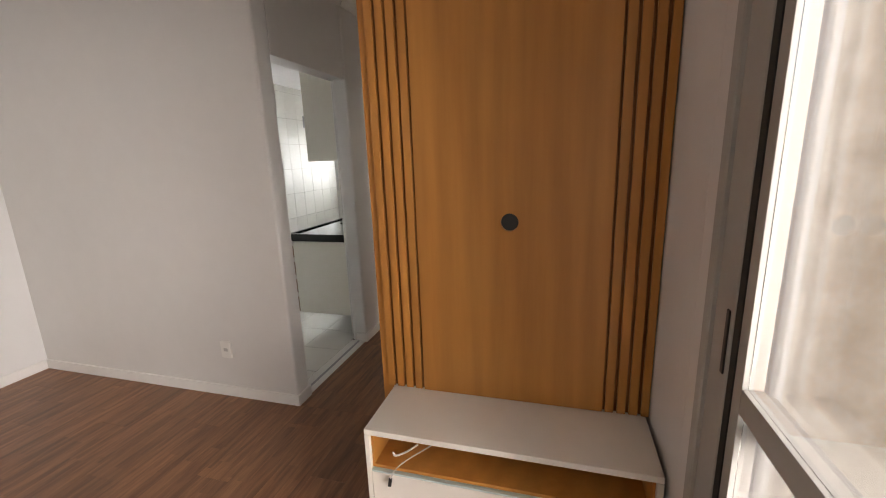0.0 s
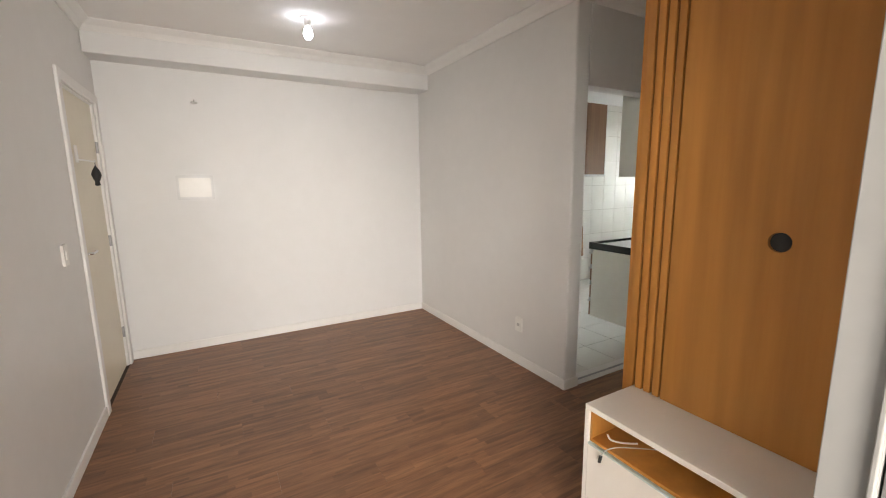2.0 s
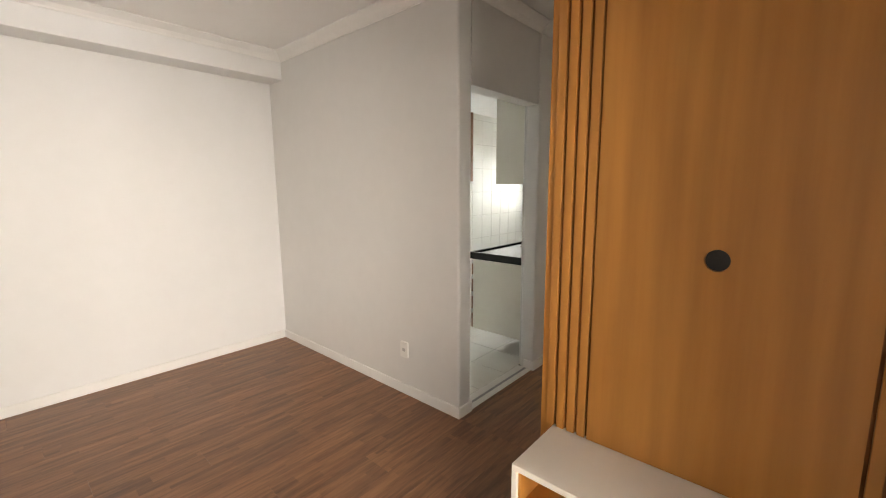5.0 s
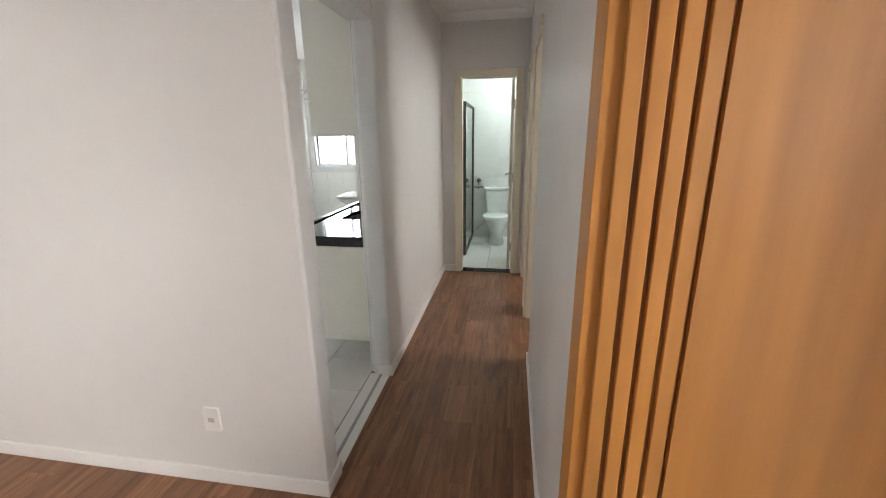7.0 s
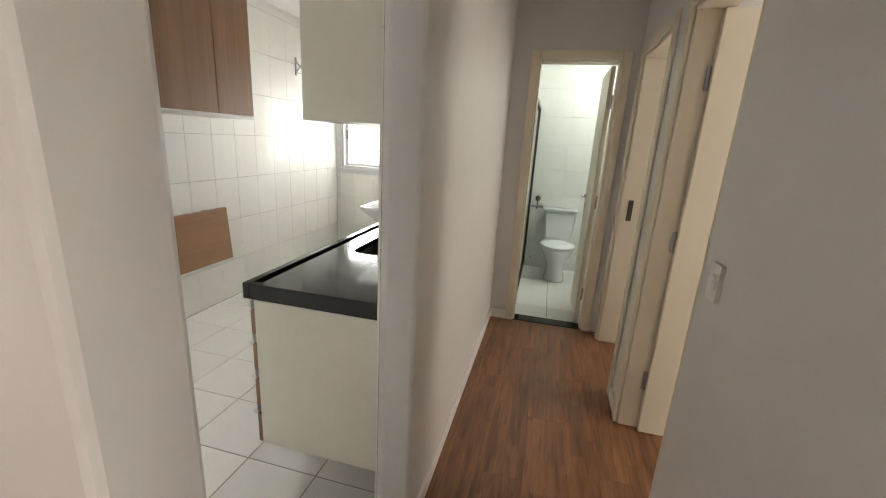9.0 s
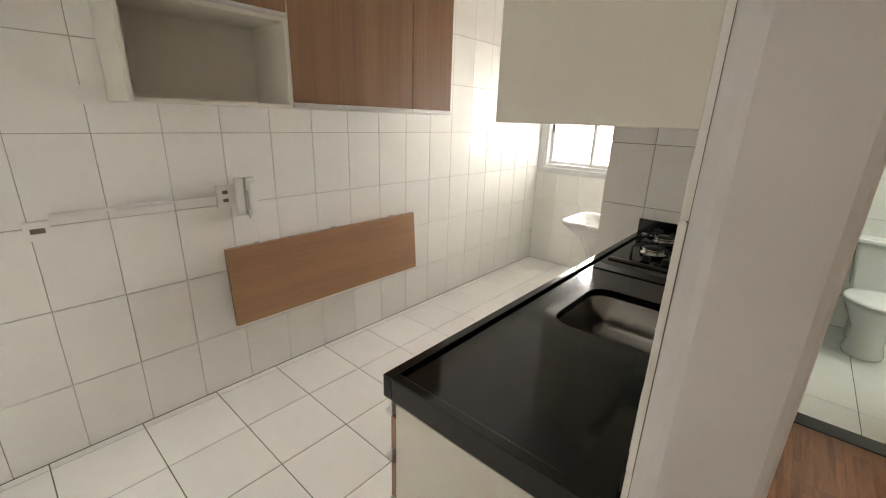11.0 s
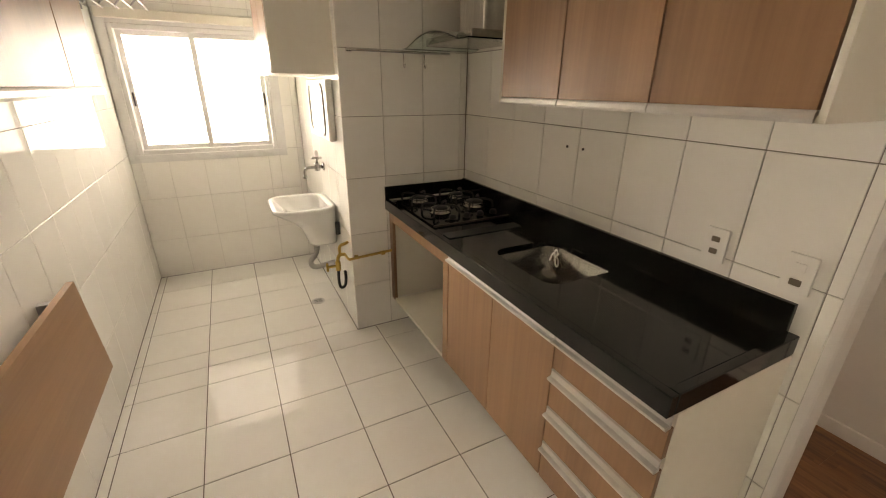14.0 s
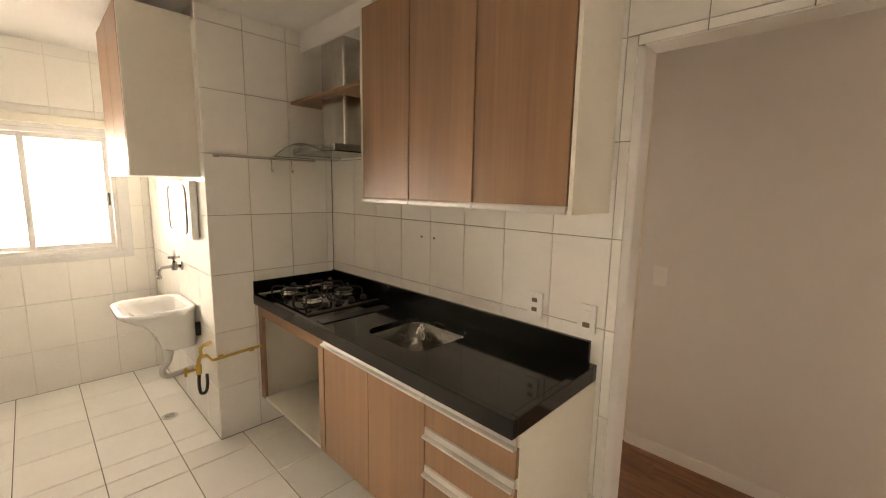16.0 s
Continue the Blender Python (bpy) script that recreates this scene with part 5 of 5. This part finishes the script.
# ---------------- pieces of floors and walls ----------------
def slab_mesh(name, sx, sy, sz, material, bev):
    """A small slab with chamfered upper edges: centred in x and y, its top at 0."""
    a, b = (sx / 2, sy / 2), (sx / 2 - bev, sy / 2 - bev)
    v = [(i * a[0], j * a[1], -sz) for i, j in ((-1, -1), (1, -1), (1, 1), (-1, 1))]
    v += [(i * a[0], j * a[1], -bev) for i, j in ((-1, -1), (1, -1), (1, 1), (-1, 1))]
    v += [(i * b[0], j * b[1], 0) for i, j in ((-1, -1), (1, -1), (1, 1), (-1, 1))]
    f = [(8, 9, 10, 11)]
    for k in range(4):
        q = (k + 1) % 4
        f += [(k, q, 4 + q, 4 + k), (4 + k, 4 + q, 8 + q, 8 + k)]
    me = bpy.data.meshes.new(name)
    me.from_pydata(v, [], f)
    me.materials.append(material)
    return me


SLABS = {}


def piece(name, parent, centre, sx, sy, turn, material, depth, bev):
    key = (name, round(sx, 4), round(sy, 4), material.name)
    if key not in SLABS:
        SLABS[key] = slab_mesh(name, sx, sy, depth, material, bev)
    ob = new(name, SLABS[key])
    ob.parent = parent
    ob.matrix_basis = Matrix.Translation(Vector(centre) - origin(parent)) @ turn
    return ob


def cells(lo, hi, start, pitch):
    """The stretches between lo and hi that joints at start + k * pitch leave."""
    k = math.floor((lo - start) / pitch)
    cuts = [lo]
    while start + k * pitch < hi - 0.012:
        if start + k * pitch > lo + 0.012:
            cuts.append(start + k * pitch)
        k += 1
    cuts.append(hi)
    return list(zip(cuts, cuts[1:]))


FLAT = Matrix.Identity(4)
TURN = {
    'x': Matrix(((0, 0, 1, 0), (1, 0, 0, 0), (0, 1, 0, 0), (0, 0, 0, 1))),
    '-x': Matrix(((0, 0, -1, 0), (-1, 0, 0, 0), (0, 1, 0, 0), (0, 0, 0, 1))),
    '-y': Matrix(((1, 0, 0, 0), (0, 0, -1, 0), (0, 1, 0, 0), (0, 0, 0, 1))),
    'y': Matrix(((-1, 0, 0, 0), (0, 0, 1, 0), (0, 1, 0, 0), (0, 0, 0, 1))),
}


def tile_wall(parent, axis, face, lo, hi, z0, z1, u_start, u_pitch, z_start, z_pitch, hole=None, gap=0.003):
    """Tiles set 10 mm proud of a wall; hole: (u0, u1, z0, z1) left free."""
    for a, b in cells(lo, hi, u_start, u_pitch):
        for c, d in cells(z0, z1, z_start, z_pitch):
            rects = [(a, b, c, d)]
            if hole and a < hole[1] and b > hole[0] and c < hole[3] and d > hole[2]:
                rects = [(a, min(b, hole[0]), c, d), (max(a, hole[1]), b, c, d), (max(a, hole[0]), min(b, hole[1]), c, min(d, hole[2])), (max(a, hole[0]), min(b, hole[1]), max(c, hole[3]), d)]
            for p, q, r, s in rects:
                if q - p < 0.01 or s - r < 0.01:
                    continue
                u, z = (p + q) / 2, (r + s) / 2
                j = random.uniform(-0.0004, 0.0004)
                at = {'x': (face + 0.01 + j, u, z), '-x': (face - 0.01 + j, u, z), '-y': (u, face - 0.01 + j, z), 'y': (u, face + 0.01 + j, z)}[axis]
                piece("tile", parent, at, q - p - gap, s - r - gap, TURN[axis], WALLTILE, 0.009, 0.0012)


def grout_wall(name, bm, label, joint=None):
    return structure(name, bm, joint or GROUT, label, "wall")


ZL, ZP, UP = 0.336, 0.36, 0.2525
gw = grout_wall("kitchen_wall_west", boxes((XW - 0.02, XW + 0.003, YS, YF, 0, ZC - 0.001)), "white glazed tiled kitchen wall", PALEGROUT)
tile_wall(gw, 'x', XW, YS + 0.012, YF - 0.012, 0, ZC, 0.29, 0.2545, ZL, ZP, gap=0.003)
gw = grout_wall("kitchen_wall_south", boxes((XW + 0.004, XN - 0.004, YS + 0.0005, YS + 0.004, 0, ZC - 0.001)), "white glazed tiled kitchen wall by the opening", WHITEGROUT)
tile_wall(gw, 'y', YS + 0.0015, XW + 0.014, XN - 0.012, 0, ZC, XN - 0.012, UP, ZL, ZP, gap=0.0014)
gw = grout_wall("kitchen_wall_east", boxes((XK - 0.003, XK + 0.02, J2 + 0.024, YK, 0, ZC - 0.001), (XK - 0.003, XK + 0.02, J1, J2 + 0.0235, ZD + 0.004, ZC - 0.001)), "white glazed tiled wall behind the worktop")
tile_wall(gw, '-x', XK, J1, YK - 0.012, 0, 2.5, 1.003, 0.2495, ZL, ZP, hole=(J1 - 0.1, J2 + 0.02, -1, ZD + 0.002))
gw = grout_wall("pillar_face", boxes((XP + 0.003, XK, YK - 0.003, YK + 0.02, 0, ZC - 0.001)), "white tiled pillar face beside the cooktop")
tile_wall(gw, '-y', YK, XP - 0.009, XK - 0.012, 0, ZC, XP - 0.009 + 0.248, 0.262, ZL, ZP)
gw = grout_wall("pillar_side", boxes((XP - 0.003, XP + 0.02, YK + 0.0, YF, 0, ZC - 0.001)), "white tiled laundry side wall", WHITEGROUT)
tile_wall(gw, '-x', XP, YK - 0.009, YF - 0.012, 0, ZC, YK + 0.24, UP, ZL, ZP)
gw = grout_wall("laundry_face", boxes((XW + 0.004, XP - 0.004, YF - 0.003, YF + 0.02, 0, 1.054), (XW + 0.004, XP - 0.004, YF - 0.003, YF + 0.02, 1.986, ZC - 0.001), (XW + 0.004, -2.196, YF - 0.003, YF + 0.02, 1.055, 1.985), (-1.164, XP - 0.004, YF - 0.003, YF + 0.02, 1.055, 1.985)), "white tiled wall round the laundry window", WHITEGROUT)
tile_wall(gw, '-y', YF, XW + 0.012, XP - 0.012, 0, ZC, XW + 0.012, UP, ZL, ZP, hole=(-2.2, -1.16, 1.05, 1.99))
gw = grout_wall("bathroom_face", boxes((0.001, 1.299, 4.857, 4.88, 0, ZC - 0.001)), "white tiled bathroom back wall", WHITEGROUT)
tile_wall(gw, '-y', 4.86, 0.012, 1.288, 0, ZC, 0.1, 0.45, 0.3, 0.3)
gw = grout_wall("bathroom_side", boxes((-0.02, 0.003, YE + 0.121, 4.856, 0, ZC - 0.001)), "white tiled bathroom side wall", WHITEGROUT)
tile_wall(gw, 'x', 0.0, YE + 0.121, 4.848, 0, ZC, 3.4, 0.45, 0.3, 0.3)
gw = grout_wall("bathroom_east_face", boxes((1.297, 1.32, YE + 0.121, 4.856, 0, ZC - 0.001)), "white tiled bathroom side wall", WHITEGROUT)
tile_wall(gw, '-x', 1.3, YE + 0.121, 4.848, 0, ZC, 3.4, 0.45, 0.3, 0.3)


def tile_floor(name, x0, x1, y0, y1, xs, ys, pitch, label):
    fl = structure(name, boxes((x0, x1, y0, y1, -0.011, -0.0025)), FLOORGROUT, label, "floor")
    for a, b in cells(x0, x1, xs, pitch):
        for c, d in cells(y0, y1, ys, pitch):
            piece("tile", fl, ((a + b) / 2, (c + d) / 2, random.uniform(-0.0003, 0.0003)), b - a - 0.0042, d - c - 0.0042, FLAT, FLOORTILE, 0.008, 0.001)
    return fl


tile_floor("floor_kitchen", XW + 0.01, XK - 0.01, YS + 0.011, YK - 0.01, -0.823, 0.05, 0.35, "glossy white tiled kitchen floor")
tile_floor("floor_laundry", XW + 0.01, XP - 0.01, YK - 0.01, YF - 0.01, -0.823, 0.05, 0.35, "glossy white tiled laundry floor")
tile_floor("floor_bathroom", 0.01, 1.29, YE + 0.12, 4.85, 0.5, 3.5, 0.41, "white tiled bathroom floor")


def plank_floor(name, x0, x1, y0, y1, label, off):
    """Laminate planks that run along y, their ends staggered."""
    fl = structure(name, boxes((x0, x1, y0, y1, -0.011, -0.006)), SUBFLOOR, label, "floor")
    for i, (a, b) in enumerate(cells(x0, x1, -3.0, 0.19)):
        for c, d in cells(y0, y1, -5.0 + off + (i * 0.47) % 1.28, 1.28):
            piece("plank", fl, ((a + b) / 2, (c + d) / 2, 0.0), b - a - 0.0006, d - c - 0.0006, FLAT, FLOORWOOD, 0.006, 0.0004)
    return fl


plank_floor("floor_living", XW, XB + T, YD, 0.0, "brown wood laminate living room floor", 0.0)
plank_floor("floor_corridor", 0.0, XR, 0.0, YE, "brown wood laminate corridor floor", 0.3)
plank_floor("floor_bedroom", XR, 3.4, 0.0, YE, "brown wood laminate bedroom floor", 0.6)
